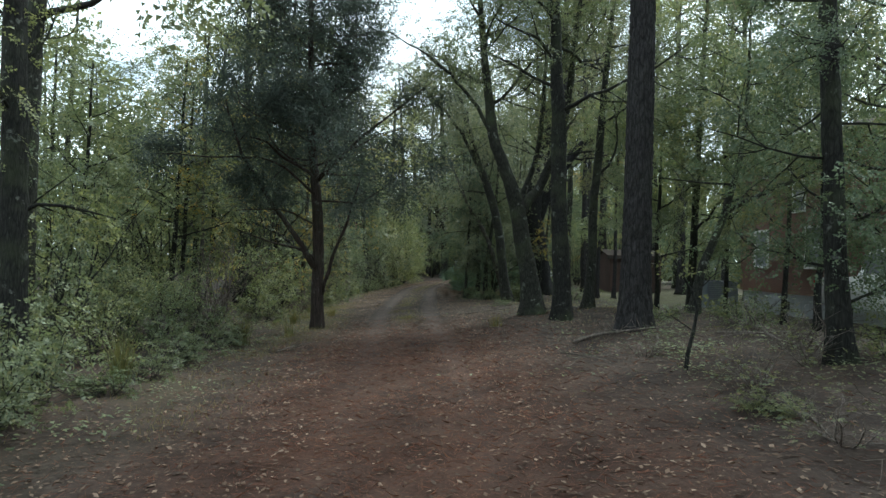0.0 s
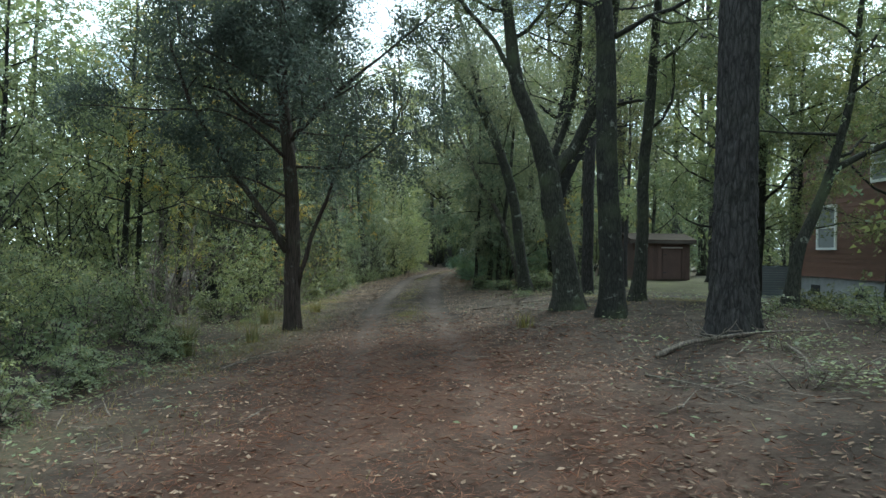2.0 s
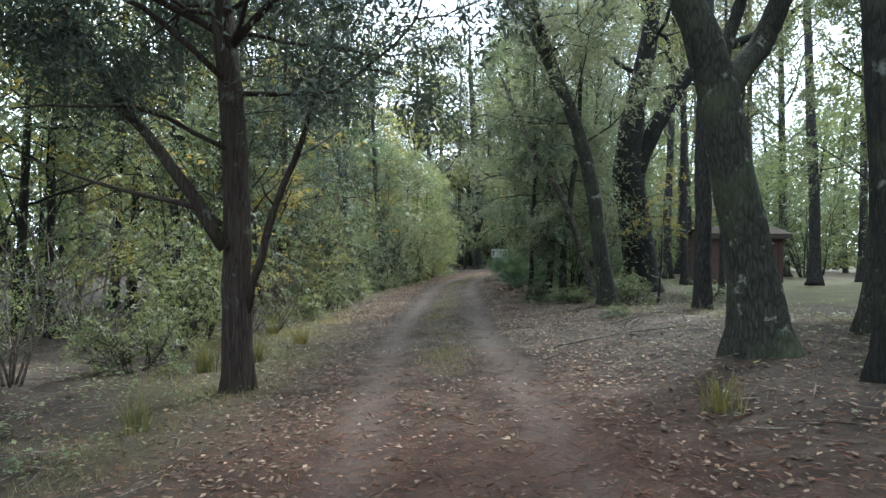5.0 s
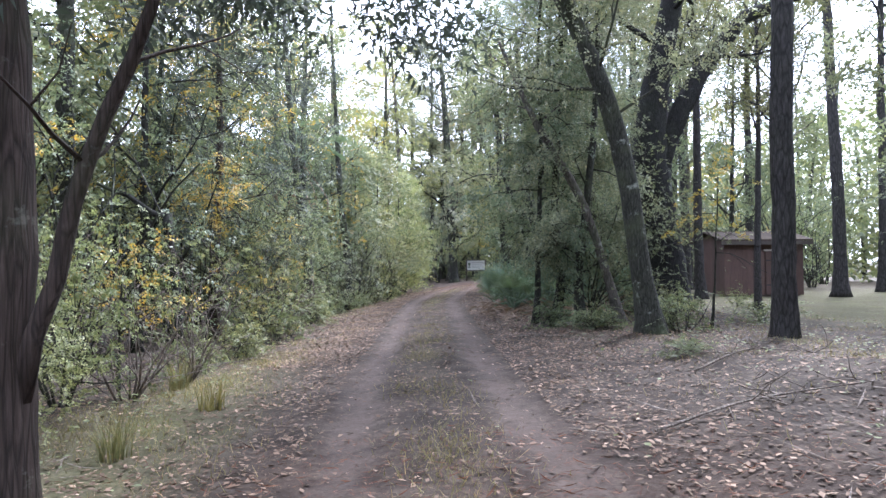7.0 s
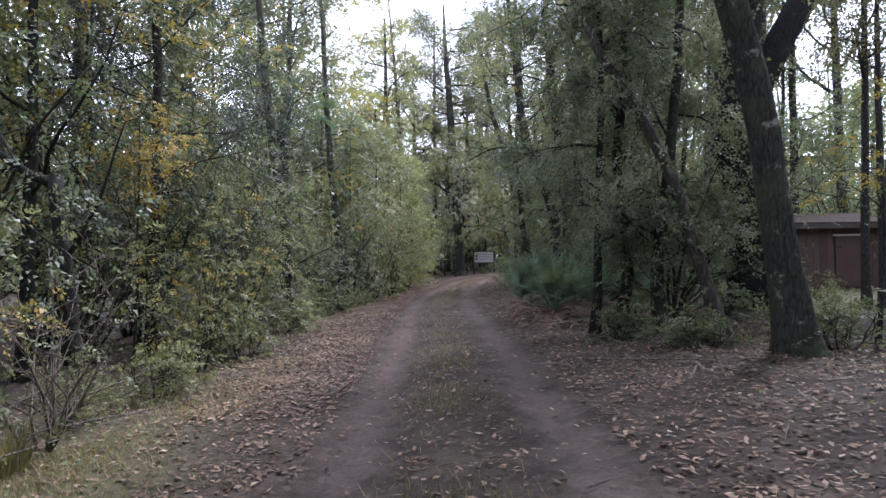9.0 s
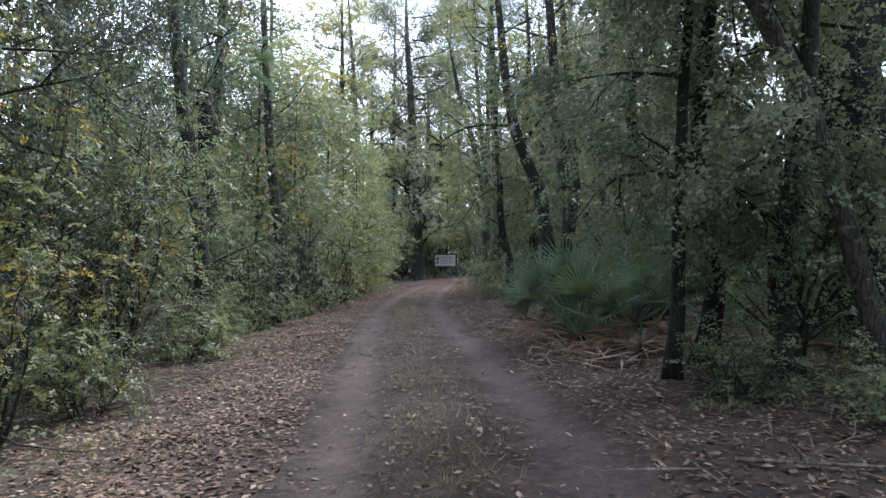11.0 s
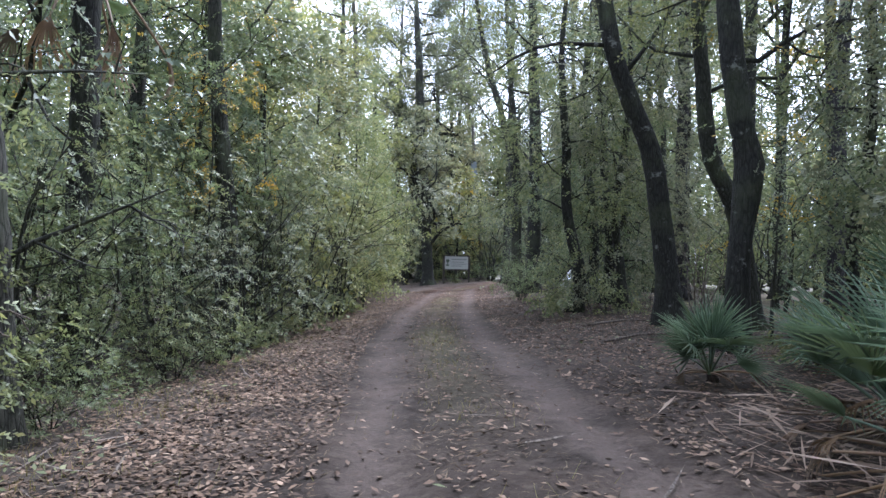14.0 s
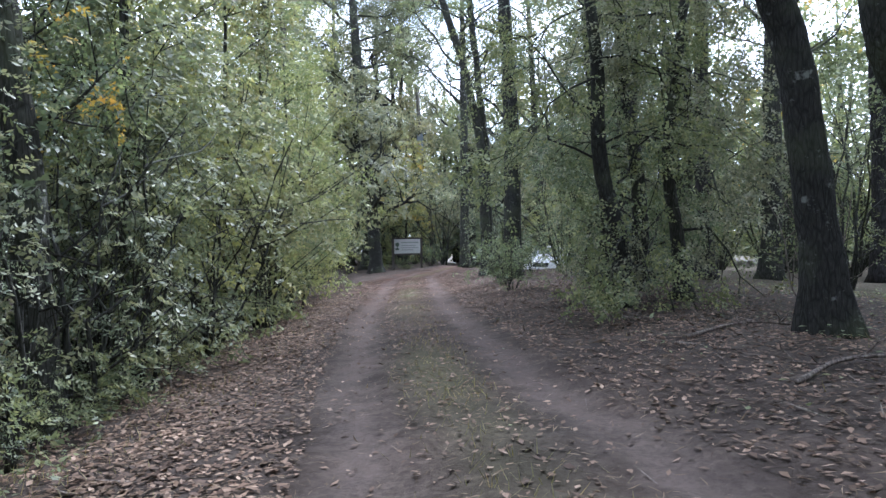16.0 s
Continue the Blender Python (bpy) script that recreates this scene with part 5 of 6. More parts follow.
def palmetto(at, fronds, seed, reach=0.75, dead=6, size=1.0, label="saw palmetto with stiff green fans and dead brown fronds beneath"):
    g = random.Random(seed)
    base = thing("saw_palmetto", label, "palm", (at[0], at[1], ground_z(*at) - 0.02))
    b = Build()
    b.tube([(0, 0, -0.05), (0.04 * size, 0, 0.06 * size), (0.02, 0.04 * size, 0.16 * size)], [0.085 * size, 0.075 * size, 0.05 * size], 9, 0.08, np.random.default_rng(seed))
    put("stem", b.mesh("stem", BARK_RED), base)
    for i in range(fronds + dead):
        old = i >= fronds
        az = i * 137.5 + g.uniform(-20, 20)
        el = g.uniform(14, 84) if not old else g.uniform(-14, 16)
        ln = size * reach * g.uniform(0.7, 1.2)
        m = pose(0, 0, (0.14 if not old else 0.16) * size, 0, 0, az) @ pose(0, 0, 0, 0, -el, 0)
        st = put("frond", DEADSTALK if old else STALK, base, "dry brown fan frond" if old else "")
        st.matrix_basis = m @ Matrix.Translation((ln, 0, 0)) @ Matrix.Diagonal((ln / 0.75, size, size, 1))
        fan = put("fan", g.choice(DEADFANS if old else FANS), st)
        tilt = g.uniform(-25, 30) if not old else g.uniform(10, 50)
        k = size * (g.uniform(0.85, 1.15) if not old else g.uniform(0.38, 0.68))
        fan.matrix_basis = pose(0, 0, 0, g.uniform(-35, 35), tilt, g.uniform(-12, 12)) @ Matrix.Diagonal((k * 0.75 / ln, k / size, k / size, 1))
    return base


palmetto((0.78, 27.95), 16, 1, size=0.95, dead=16)
palmetto((0.85, 31.4), 14, 2, size=0.68, reach=0.42, dead=5, label="small saw palmetto with spiky green fans")
palmetto((1.02, 29.5), 15, 3, size=0.85, dead=12)
palmetto((1.75, 28.6), 16, 5, size=1.05, dead=10)
palmetto((2.0, 30.6), 12, 4, size=0.95, dead=6)
palmetto((2.5, 29.4), 16, 6, size=1.3, reach=0.95, dead=6, label="tall dark green saw palmetto behind the others")
palmetto((3.3, 28.6), 13, 10, size=1.2, reach=0.9, dead=5, label="tall dark green saw palmetto behind the others")
palmetto((2.6, 26.6), 9, 7, size=0.8, dead=10)
palmetto((0.75, 28.8), 3, 8, size=0.75, dead=26, label="collapsed saw palmetto, mostly dry tan fronds")
palmetto((1.2, 27.0), 3, 11, size=0.75, dead=28, label="collapsed saw palmetto, mostly dry tan fronds")
palmetto((2.0, 27.3), 4, 9, size=0.8, dead=28, label="collapsed saw palmetto, mostly dry tan fronds")


def sabal(at, trunk_h, seed, size=1.3):
    g = random.Random(seed)
    base = thing("cabbage_palm", "cabbage palm with arching fan fronds above the shrubs", "palm", (at[0], at[1], ground_z(*at) - 0.04))
    b = Build()
    z = np.linspace(0, trunk_h, 18)
    b.tube(np.stack([0.1 * np.sin(z * 0.5), 0 * z, z], 1), 0.15 + 0.012 * np.sin(z * 9), 12, 0.05, np.random.default_rng(seed))
    put("trunk", b.mesh("trunk", BARK_DARK), base)
    for i in range(20):
        old = i >= 15
        az, el = i * 137.5, g.uniform(-5, 75) if i < 15 else g.uniform(-65, -35)
        ln = 1.3 * g.uniform(0.85, 1.15)
        m = pose(0.1 * math.sin(trunk_h * 0.5), 0, trunk_h, 0, 0, az) @ pose(0, 0, 0, 0, -el, 0)
        st = put("frond", DEADSTALK if old else STALK, base, "dry brown fan frond" if old else "")
        st.matrix_basis = m @ Matrix.Translation((ln, 0, 0)) @ Matrix.Diagonal((ln / 0.75, 1.5, 1.5, 1))
        fan = put("fan", g.choice(DEADFANS if old else FANS), st)
        fan.matrix_basis = pose(0, 0, 0, g.uniform(-30, 30), g.uniform(5, 40), 0) @ Matrix.Diagonal((size * 0.75 / ln, size / 1.5, size / 1.5, 1))
    return base


sabal((-5.45, 33.8), 5.0, 5, 1.15)


# ---- sign, pole, shed, house, truck ----
WHITE = plain_material("white_paint", (0.40, 0.40, 0.38), 0.55, 0, 0.08, 3.0)
TRIM = plain_material("white_window_trim", (0.72, 0.72, 0.70), 0.5, 0, 0.06, 3.0)
DARKWOOD = plain_material("dark_timber", (0.05, 0.04, 0.033), 0.8, 0, 0.35, 9.0, 0.4, (1, 1, 6))
SHEDWOOD = plain_material("brown_board", (0.067, 0.038, 0.031), 0.75, 0, 0.3, 8.0, 0.3, (6, 6, 0.6))
SIDING = plain_material("red_brown_siding", (0.125, 0.062, 0.042), 0.6, 0, 0.22, 5.0, 0.25, (0.6, 0.6, 7))
ROOFING = plain_material("weathered_shingle", (0.055, 0.043, 0.034), 0.95, 0, 0.4, 14.0, 0.5, spec=0.15)
BLOCK = plain_material("grey_block", (0.24, 0.245, 0.25), 0.9, 0, 0.25, 7.0, 0.4)
GREYPAINT = plain_material("grey_metal", (0.16, 0.18, 0.20), 0.45, 0.3, 0.1, 4.0)
LOGO = plain_material("green_emblem", (0.06, 0.085, 0.06), 0.7, 0, 0.15, 5.0)
CARWHITE = plain_material("white_car_paint", (0.75, 0.75, 0.76), 0.25, 0, 0.04, 2.0, 0.0)
RUBBER = plain_material("tyre_rubber", (0.02, 0.02, 0.021), 0.85, 0, 0.2, 20.0)
CHROME = plain_material("chrome", (0.6, 0.6, 0.62), 0.2, 1.0, 0.05, 3.0, 0.02)
REDLENS = plain_material("red_lens", (0.35, 0.015, 0.012), 0.2, 0, 0.1, 3.0, 0.0)
m, nt, out = blank("window_glass")
p = node(nt, "ShaderNodeBsdfPrincipled", Base_Color=(0.24, 0.25, 0.26, 1), Roughness=0.06)
p.inputs["Specular IOR Level"].default_value = 0.8
nt.links.new(p.outputs[0], out.inputs["Surface"])
GLASS = m


def part(name, b, mat, parent, label="", smooth=False):
    return put(name, b.mesh(name, mat, smooth), parent, label)


def boxpart(name, dims, mat, parent, label="", bevel=0.0):
    """A box part with softened edges; dims: x0, y0, z0, x1, y1, z1."""
    bm = bmesh.new()
    bmesh.ops.create_cube(bm, size=1.0)
    x0, y0, z0, x1, y1, z1 = dims
    bmesh.ops.transform(bm, matrix=Matrix.Translation(((x0 + x1) / 2, (y0 + y1) / 2, (z0 + z1) / 2)) @ Matrix.Diagonal((x1 - x0, y1 - y0, z1 - z0, 1)), verts=bm.verts)
    if bevel:
        bmesh.ops.bevel(bm, geom=bm.edges[:], offset=bevel, segments=2, affect="EDGES")
    me = bpy.data.meshes.new(name)
    bm.to_mesh(me)
    bm.free()
    me.materials.append(mat)
    return put(name, me, parent, label)


def sign_board():
    z = ground_z(2.1, 66)
    base = thing("sign_board", "white notice board with green emblem on dark timber posts", "sign", (1.34, 66.0, z))
    for x in (0.0, 1.56):
        boxpart("post", (x - 0.06, -0.02, -0.2, x + 0.06, 0.12, 1.72), DARKWOOD, base, "", 0.008)
    boxpart("panel", (0.06, -0.01, 0.86, 1.5, 0.02, 1.64), WHITE, base, "", 0.005)
    boxpart("top_rail", (-0.06, -0.02, 1.64, 1.62, 0.06, 1.72), DARKWOOD, base, "", 0.006)
    boxpart("lower_rail", (0.06, -0.02, 0.78, 1.5, 0.06, 0.855), DARKWOOD, base, "", 0.006)
    b = Build()
    b.tube([(0.23, -0.018, 1.36), (0.23, -0.008, 1.36)], [0.11, 0.11], 14)
    part("emblem", b, LOGO, base)
    boxpart("emblem_stem", (0.205, -0.016, 1.15, 0.255, -0.009, 1.28), LOGO, base)
    boxpart("emblem_base", (0.12, -0.016, 1.05, 0.32, -0.008, 1.15), LOGO, base)
    for i, (x0, x1, zz, h) in enumerate([(0.45, 1.40, 1.42, 0.07), (0.45, 1.25, 1.27, 0.045), (0.45, 1.38, 1.15, 0.045), (0.45, 1.1, 1.03, 0.045)]):
        boxpart("lettering", (x0, -0.015, zz, x1, -0.008, zz + h), plain_material("faded_lettering", (0.22, 0.23, 0.22), 0.7, 0, 0.1), base)


sign_board()


def utility_pole():
    base = thing("utility_pole", "weathered leaning utility pole with a grey box", "pole", (4.75, 73.3, ground_z(4.75, 73.3) - 0.1))
    b = Build()
    b.tube([(0, 0, 0), (-0.32, 0, 4.6), (-0.7, 0, 8.2), (-0.95, 0, 12.0)], [0.16, 0.145, 0.13, 0.11], 12, 0.01, np.random.default_rng(1))
    part("pole", b, BARK_PALE, base, "", True)
    boxpart("meter_box", (-1.0, -0.32, 7.5, -0.6, -0.12, 8.7), GREYPAINT, base, "pale grey metal box", 0.02)
    b = Build()
    b.tube([(-0.75, -0.12, 6.4), (-0.76, -0.14, 7.5)], [0.04, 0.04], 8)
    part("conduit", b, GREYPAINT, base)


utility_pole()


def cable():
    base = thing("overhead_cable", "thin black overhead cable running above the trees", "cable", (-19.3, 8.0, 13.0))
    b = Build()
    f = np.linspace(0, 1, 40)
    p = np.stack([12.6 * f, 59 * f, -5.0 * f - 0.5 * np.sin(np.pi * f)], 1)
    b.tube(p, np.full(40, 0.012), 4, 0, None, False)
    part("wire", b, RUBBER, base)


cable()


def shed():
    z = ground_z(11, 37) - 0.02
    base = thing("garden_shed", "reddish-brown wooden shed with a low shingled gable roof", "shed", (9.5, 36.5, z))
    W, D, H, R = 2.9, 2.7, 2.05, 0.3
    boxpart("core", (0.04, 0.04, 0.08, W - 0.04, D - 0.04, H), SHEDWOOD, base)
    boxpart("skid", (0.1, 0.05, -0.1, W - 0.1, 0.2, 0.08), DARKWOOD, base)
    boxpart("skid", (0.1, D - 0.2, -0.1, W - 0.1, D - 0.05, 0.08), DARKWOOD, base)
    n = 14
    for i in range(n):
        x0, x1 = W * i / n, W * (i + 1) / n - 0.012
        if 1.45 < (x0 + x1) / 2 < 2.5:
            boxpart("board", (x0, -0.012, 1.72, x1, 0.04, H), SHEDWOOD, base)
        else:
            boxpart("board", (x0, -0.012, 0.06, x1, 0.04, H), SHEDWOOD, base)
    for i in range(13):
        y0, y1 = D * i / 13, D * (i + 1) / 13 - 0.012
        top = H + R * (1 - abs((y0 + y1) / 2 - D / 2) / (D / 2)) * 0.9
        boxpart("board", (-0.012, y0, 0.06, 0.04, y1, top), SHEDWOOD, base)
    door = boxpart("door", (1.5, -0.03, 0.1, 2.42, 0.02, 1.66), SHEDWOOD, base, "plain boarded door", 0.006)
    boxpart("hinge", (1.52, -0.04, 0.4, 1.7, -0.03, 0.44), RUBBER, door)
    boxpart("hinge", (1.52, -0.04, 1.3, 1.7, -0.03, 1.34), RUBBER, door)
    boxpart("lintel", (1.42, -0.06, 1.66, 2.5, 0.0, 1.72), plain_material("pale_trim", (0.42, 0.38, 0.34), 0.8), base, "pale weathered trim", 0.004)
    for sgn in (0, 1):
        b = Build()
        y0, y1 = (-0.28, D / 2) if sgn == 0 else (D + 0.28, D / 2)
        slope = R / (D / 2)
        z0 = H - slope * 0.28 + 0.04
        z1 = H + R + 0.04
        v = [(-0.22, y0, z0), (W + 0.22, y0, z0), (W + 0.22, y1, z1), (-0.22, y1, z1)]
        v += [(x, y, w + 0.06) for x, y, w in v]
        b.add(v, [(0, 1, 2, 3), (7, 6, 5, 4), (0, 4, 5, 1), (1, 5, 6, 2), (2, 6, 7, 3), (3, 7, 4, 0)])
        part("roof_slope", b, ROOFING, base)
    boxpart("fascia", (-0.22, -0.30, H - 0.16, W + 0.22, -0.27, H - 0.03), DARKWOOD, base)


shed()


def sash(parent, x, y0, y1, z0, z1):
    """A two-pane sash window in a wall that faces -x."""
    win = boxpart("window", (x + 0.01, y0, z0, x + 0.03, y1, z1), GLASS, parent, "white-framed sash window")
    t = 0.07
    boxpart("frame", (x - 0.03, y0 - t, z0 - t, x + 0.02, y0, z1 + t), TRIM, win)
    boxpart("frame", (x - 0.03, y1, z0 - t, x + 0.02, y1 + t, z1 + t), TRIM, win)
    boxpart("frame", (x - 0.03, y0, z1, x + 0.02, y1, z1 + t), TRIM, win)
    boxpart("sill", (x - 0.05, y0, z0 - t, x + 0.02, y1, z0), TRIM, win)
    boxpart("meeting_rail", (x - 0.02, y0, (z0 + z1) / 2 - 0.025, x + 0.02, y1, (z0 + z1) / 2 + 0.025), TRIM, win)


def house():
    z = 0.1
    base = thing("house", "two-storey red-brown wooden house with white sash windows", "house", (11.35, 13.0, z))
    L, W, H = 11.5, 8.0, 5.2
    boxpart("wall", (0.05, 0, 0.6, W, L, H), SIDING, base)
    boxpart("foundation", (0.08, 0.05, -0.4, W, L - 0.05, 0.6), BLOCK, base, "grey block foundation skirt")
    for i in range(31):
        zz = 0.6 + i * 0.147
        b = Build()
        for (xa, ya, xb, yb) in ((0.05, 0, 0.05, L), (0.05, L, W, L)):
            nx, ny = (-1, 0) if xa == xb else (0, 1)
            v = [(xa + nx * 0.03, ya + ny * 0.03, zz), (xb + nx * 0.03, yb + ny * 0.03, zz), (xb + nx * 0.006, yb + ny * 0.006, zz + 0.15), (xa + nx * 0.006, ya + ny * 0.006, zz + 0.15),
                 (xa, ya, zz), (xb, yb, zz)]
            b.add(v, [(0, 1, 2, 3), (0, 4, 5, 1)])
        part("siding_board", b, SIDING, base)
    boxpart("corner_board", (0.0, L - 0.02, 0.6, 0.1, L + 0.05, H), SIDING, base)
    for y0 in (6.3, 9.55, 2.2):
        sash(base, 0.0, y0, y0 + 0.85, 1.5, 2.7)
    sash(base, 0.0, 7.3, 7.9, 3.3, 4.2)
    for s in (0, 1):
        b = Build()
        x0, x1 = (-0.5, W / 2) if s == 0 else (W + 0.5, W / 2)
        v = [(x0, -0.4, H - 0.1), (x0, L + 0.4, H - 0.1), (x1, L + 0.4, H + 1.7), (x1, -0.4, H + 1.7)]
        v += [(a, c, e + 0.12) for a, c, e in v]
        b.add(v, [(0, 1, 2, 3), (7, 6, 5, 4), (0, 4, 5, 1), (1, 5, 6, 2), (2, 6, 7, 3), (3, 7, 4, 0)])
        part("roof_slope", b, ROOFING, base)
    b = Build()
    b.add([(0.06, L - 0.02, H), (W, L - 0.02, H), (W / 2, L - 0.02, H + 1.65), (0.06, 0.02, H), (W, 0.02, H), (W / 2, 0.02, H + 1.65)], [(0, 1, 2), (5, 4, 3), (0, 2, 5, 3), (1, 4, 5, 2)])
    part("gable", b, SIDING, base)
    for y in (2.5, 5.0, 8.2, 10.4):
        boxpart("skirt_vent", (0.055, y, 0.05, 0.078, y + 0.45, 0.35), RUBBER, base)


house()


def truck():
    base = thing("pickup_truck", "white pickup truck parked beside the house", "truck", (10.35, 16.2, 0.2), "")
    base.rotation_euler = (0, 0, radians(-97))
    L, W = 5.4, 1.8
    # profile along x from the tailgate; built as one shaped body
    prof = [(0, 0.5), (0, 1.12), (1.9, 1.14), (2.0, 1.16), (2.25, 1.78), (3.45, 1.82), (4.0, 1.18), (5.2, 1.05), (5.4, 0.85), (5.4, 0.45)]
    bm = bmesh.new()
    ring = []
    for side in (-1, 1):
        ring.append([bm.verts.new((x, side * W / 2 * (0.86 if z > 1.3 else 1.0), z)) for x, z in prof])
    n = len(prof)
    for i in range(n):
        j = (i + 1) % n
        bm.faces.new((ring[0][i], ring[0][j], ring[1][j], ring[1][i]))
    bm.faces.new(ring[0][::-1])
    bm.faces.new(ring[1])
    bmesh.ops.bevel(bm, geom=bm.edges[:], offset=0.045, segments=3, affect="EDGES")
    bmesh.ops.recalc_face_normals(bm, faces=bm.faces)
    me = bpy.data.meshes.new("body")
    bm.to_mesh(me)
    bm.free()
    me.materials.append(CARWHITE)
    me.polygons.foreach_set("use_smooth", [True] * len(me.polygons))
    put("body", me, base)
    boxpart("tailgate", (-0.03, -0.78, 0.62, 0.01, 0.78, 1.1), CARWHITE, base, "", 0.015)
    boxpart("bumper", (-0.16, -0.9, 0.42, 0.06, 0.9, 0.6), CHROME, base, "chrome rear bumper", 0.03)
    for s in (-1, 1):
        boxpart("tail_light", (-0.035, s * 0.88 - 0.07, 0.72, 0.06, s * 0.88 + 0.07, 1.08), REDLENS, base, "red tail light", 0.015)
        boxpart("side_window", (2.3, s * 0.9 - 0.02, 1.25, 3.5, s * 0.9 + 0.0, 1.68), GLASS, base, "", 0.006)
        for x in (1.05, 4.4):
            b = Build()
            a = np.array([(x, s * (W / 2 - 0.22), 0.38), (x, s * (W / 2 - 0.2), 0.38), (x, s * (W / 2 - 0.01), 0.38), (x, s * (W / 2 + 0.01), 0.38)])
            b.tube(a, [0.33, 0.38, 0.38, 0.34], 24)
            wheel = part("wheel", b, RUBBER, base, "", True)
            b = Build()
            a = np.array([(x, s * (W / 2 + 0.008), 0.38), (x, s * (W / 2 + 0.02), 0.38)])
            b.tube(a, [0.23, 0.2], 20)
            part("rim", b, CHROME, wheel)
    boxpart("rear_window", (2.02, -0.68, 1.28, 2.1, 0.68, 1.66), GLASS, base, "", 0.006)


truck()


def condenser():
    base = thing("air_conditioner", "wide grey outdoor air conditioner unit beside the house", "appliance", (10.15, 24.7, ground_z(10.7, 25.1)))
    boxpart("pad", (-0.08, -0.08, -0.1, 1.28, 0.93, 0.06), BLOCK, base, "", 0.01)
    boxpart("casing", (0, 0, 0.06, 1.2, 0.85, 1.02), GREYPAINT, base, "", 0.03)
    for i in range(11):
        boxpart("louvre", (0.06, -0.012, 0.14 + i * 0.075, 1.14, 0.004, 0.165 + i * 0.075), BLOCK, base)
    for x in (0.1, 0.65):
        boxpart("fan_guard", (x, 0.15, 1.02, x + 0.45, 0.7, 1.05), RUBBER, base, "", 0.01)


condenser()


def far_car():
    """A car seen from its front corner; its nose points to -x."""
    base = thing("car", "white car parked far off beyond the trees", "car", (9.0, 61.0, ground_z(9.5, 62.5)))
    base.rotation_euler = (0, 0, radians(58))
    W = 1.78
    side = [(0.0, 0.28), (-0.03, 0.55), (0.06, 0.74), (0.3, 0.84), (1.15, 0.95), (1.72, 1.38), (1.95, 1.45), (3.2, 1.43), (3.75, 1.06), (4.4, 0.98), (4.5, 0.6), (4.45, 0.28)]
    n = len(side)
    tuck = [0.0 if z < 0.9 else 0.16 * (z - 0.9) / 0.5 + 0.02 for x, z in side]
    b = Build()
    b.add([(x, t, z) for (x, z), t in zip(side, tuck)] + [(x, W - t, z) for (x, z), t in zip(side, tuck)],
          [tuple(range(n)), tuple(range(2 * n - 1, n - 1, -1))] + [(i, n + i, n + (i + 1) % n, (i + 1) % n) for i in range(n)])
    part("body", b, CARWHITE, base)

    def pane(name, corners, off):
        q = [Vector(c) for c in corners]
        b = Build()
        b.add([tuple(c) for c in q] + [tuple(c + Vector(off)) for c in q], [(4, 5, 6, 7), (3, 2, 1, 0)] + [(i, (i + 1) % 4, 4 + (i + 1) % 4, 4 + i) for i in range(4)])
        part(name, b, GLASS, base)

    pane("windscreen", [(1.22, 0.16, 1.003), (1.22, W - 0.16, 1.003), (1.68, W - 0.26, 1.35), (1.68, 0.26, 1.35)], (-0.012, 0, 0.016))
    for y, o in ((0.0, -0.012), (W, 0.012)):
        lo, hi = (0.045, 0.155) if y == 0 else (W - 0.045, W - 0.155)
        pane("side_window", [(1.45, lo, 1.0), (2.45, lo, 1.0), (2.45, hi, 1.36), (1.92, hi, 1.36)], (0, o, 0.004))
        pane("side_window", [(2.52, lo, 1.0), (3.5, lo, 1.02), (3.15, hi, 1.36), (2.52, hi, 1.36)], (0, o, 0.004))
    boxpart("grille", (-0.045, 0.5, 0.4, 0.0, W - 0.5, 0.6), RUBBER, base, "", 0.01)
    for y in (0.14, W - 0.44):
        boxpart("headlight", (-0.03, y, 0.58, 0.1, y + 0.3, 0.72), CHROME, base, "clear headlight", 0.03)
    for x in (0.85, 3.6):
        for y in (-0.01, W - 0.19):
            b = Build()
            b.tube([(x, y, 0.32), (x, y + 0.2, 0.32)], [0.32, 0.32], 20)
            part("wheel", b, RUBBER, base, "", True)


far_car()


# ---- fallen wood, grass, litter ----
def fallen(name, label, pts, r, seed, twigs=4, mat=DEADWOOD):
    rng = np.random.default_rng(seed)
    s = spline([(x, y, ground_z(x, y) + dz) for x, y, dz in pts], 0.12)
    base = thing(name, label, "branch", tuple(s[0]))
    s = s - s[0]
    b = Build()
    b.tube(s, np.linspace(r, r * 0.35, len(s)) * (1 + 0.1 * rng.standard_normal(len(s))), 8, 0.08, rng)
    for i in range(twigs):
        k = rng.integers(len(s) // 4, len(s) - 1)
        wood, tips = [], []
        bough(rng, s[k], (rng.normal(), rng.normal(), 0.1), rng.uniform(0.2, 0.55), r * 0.35, 1, 0, 0.2, 2, wood, tips)
        for p, rad, d in wood:
            b.tube(p, rad, 4, 0, rng, False)
    part("wood", b, mat, base, "", True)


fallen("fallen_branch", "pale bark-stripped branch lying at the pine's foot", [(2.15, 10.35, 0.03), (2.55, 10.75, 0.05), (3.0, 10.95, 0.06), (3.6, 11.0, 0.06), (4.15, 10.9, 0.04)], 0.034, 1, 7)
fallen("fallen_branch", "curved fallen branch in the leaf litter", [(3.45, 10.3, 0.05), (3.2, 9.5, 0.07), (3.0, 8.85, 0.05), (3.45, 8.65, 0.03)], 0.02, 2, 6)
fallen("fallen_branch", "thin dry stick in the leaf litter", [(1.8, 9.65, 0.02), (1.95, 9.1, 0.04), (2.2, 8.55, 0.02)], 0.011, 9, 3)
fallen("fallen_branch", "grey broken branch on the bank", [(4.2, 9.9, 0.04), (4.6, 9.2, 0.08), (4.5, 8.4, 0.05), (5.2, 7.9, 0.03)], 0.022, 10, 7)
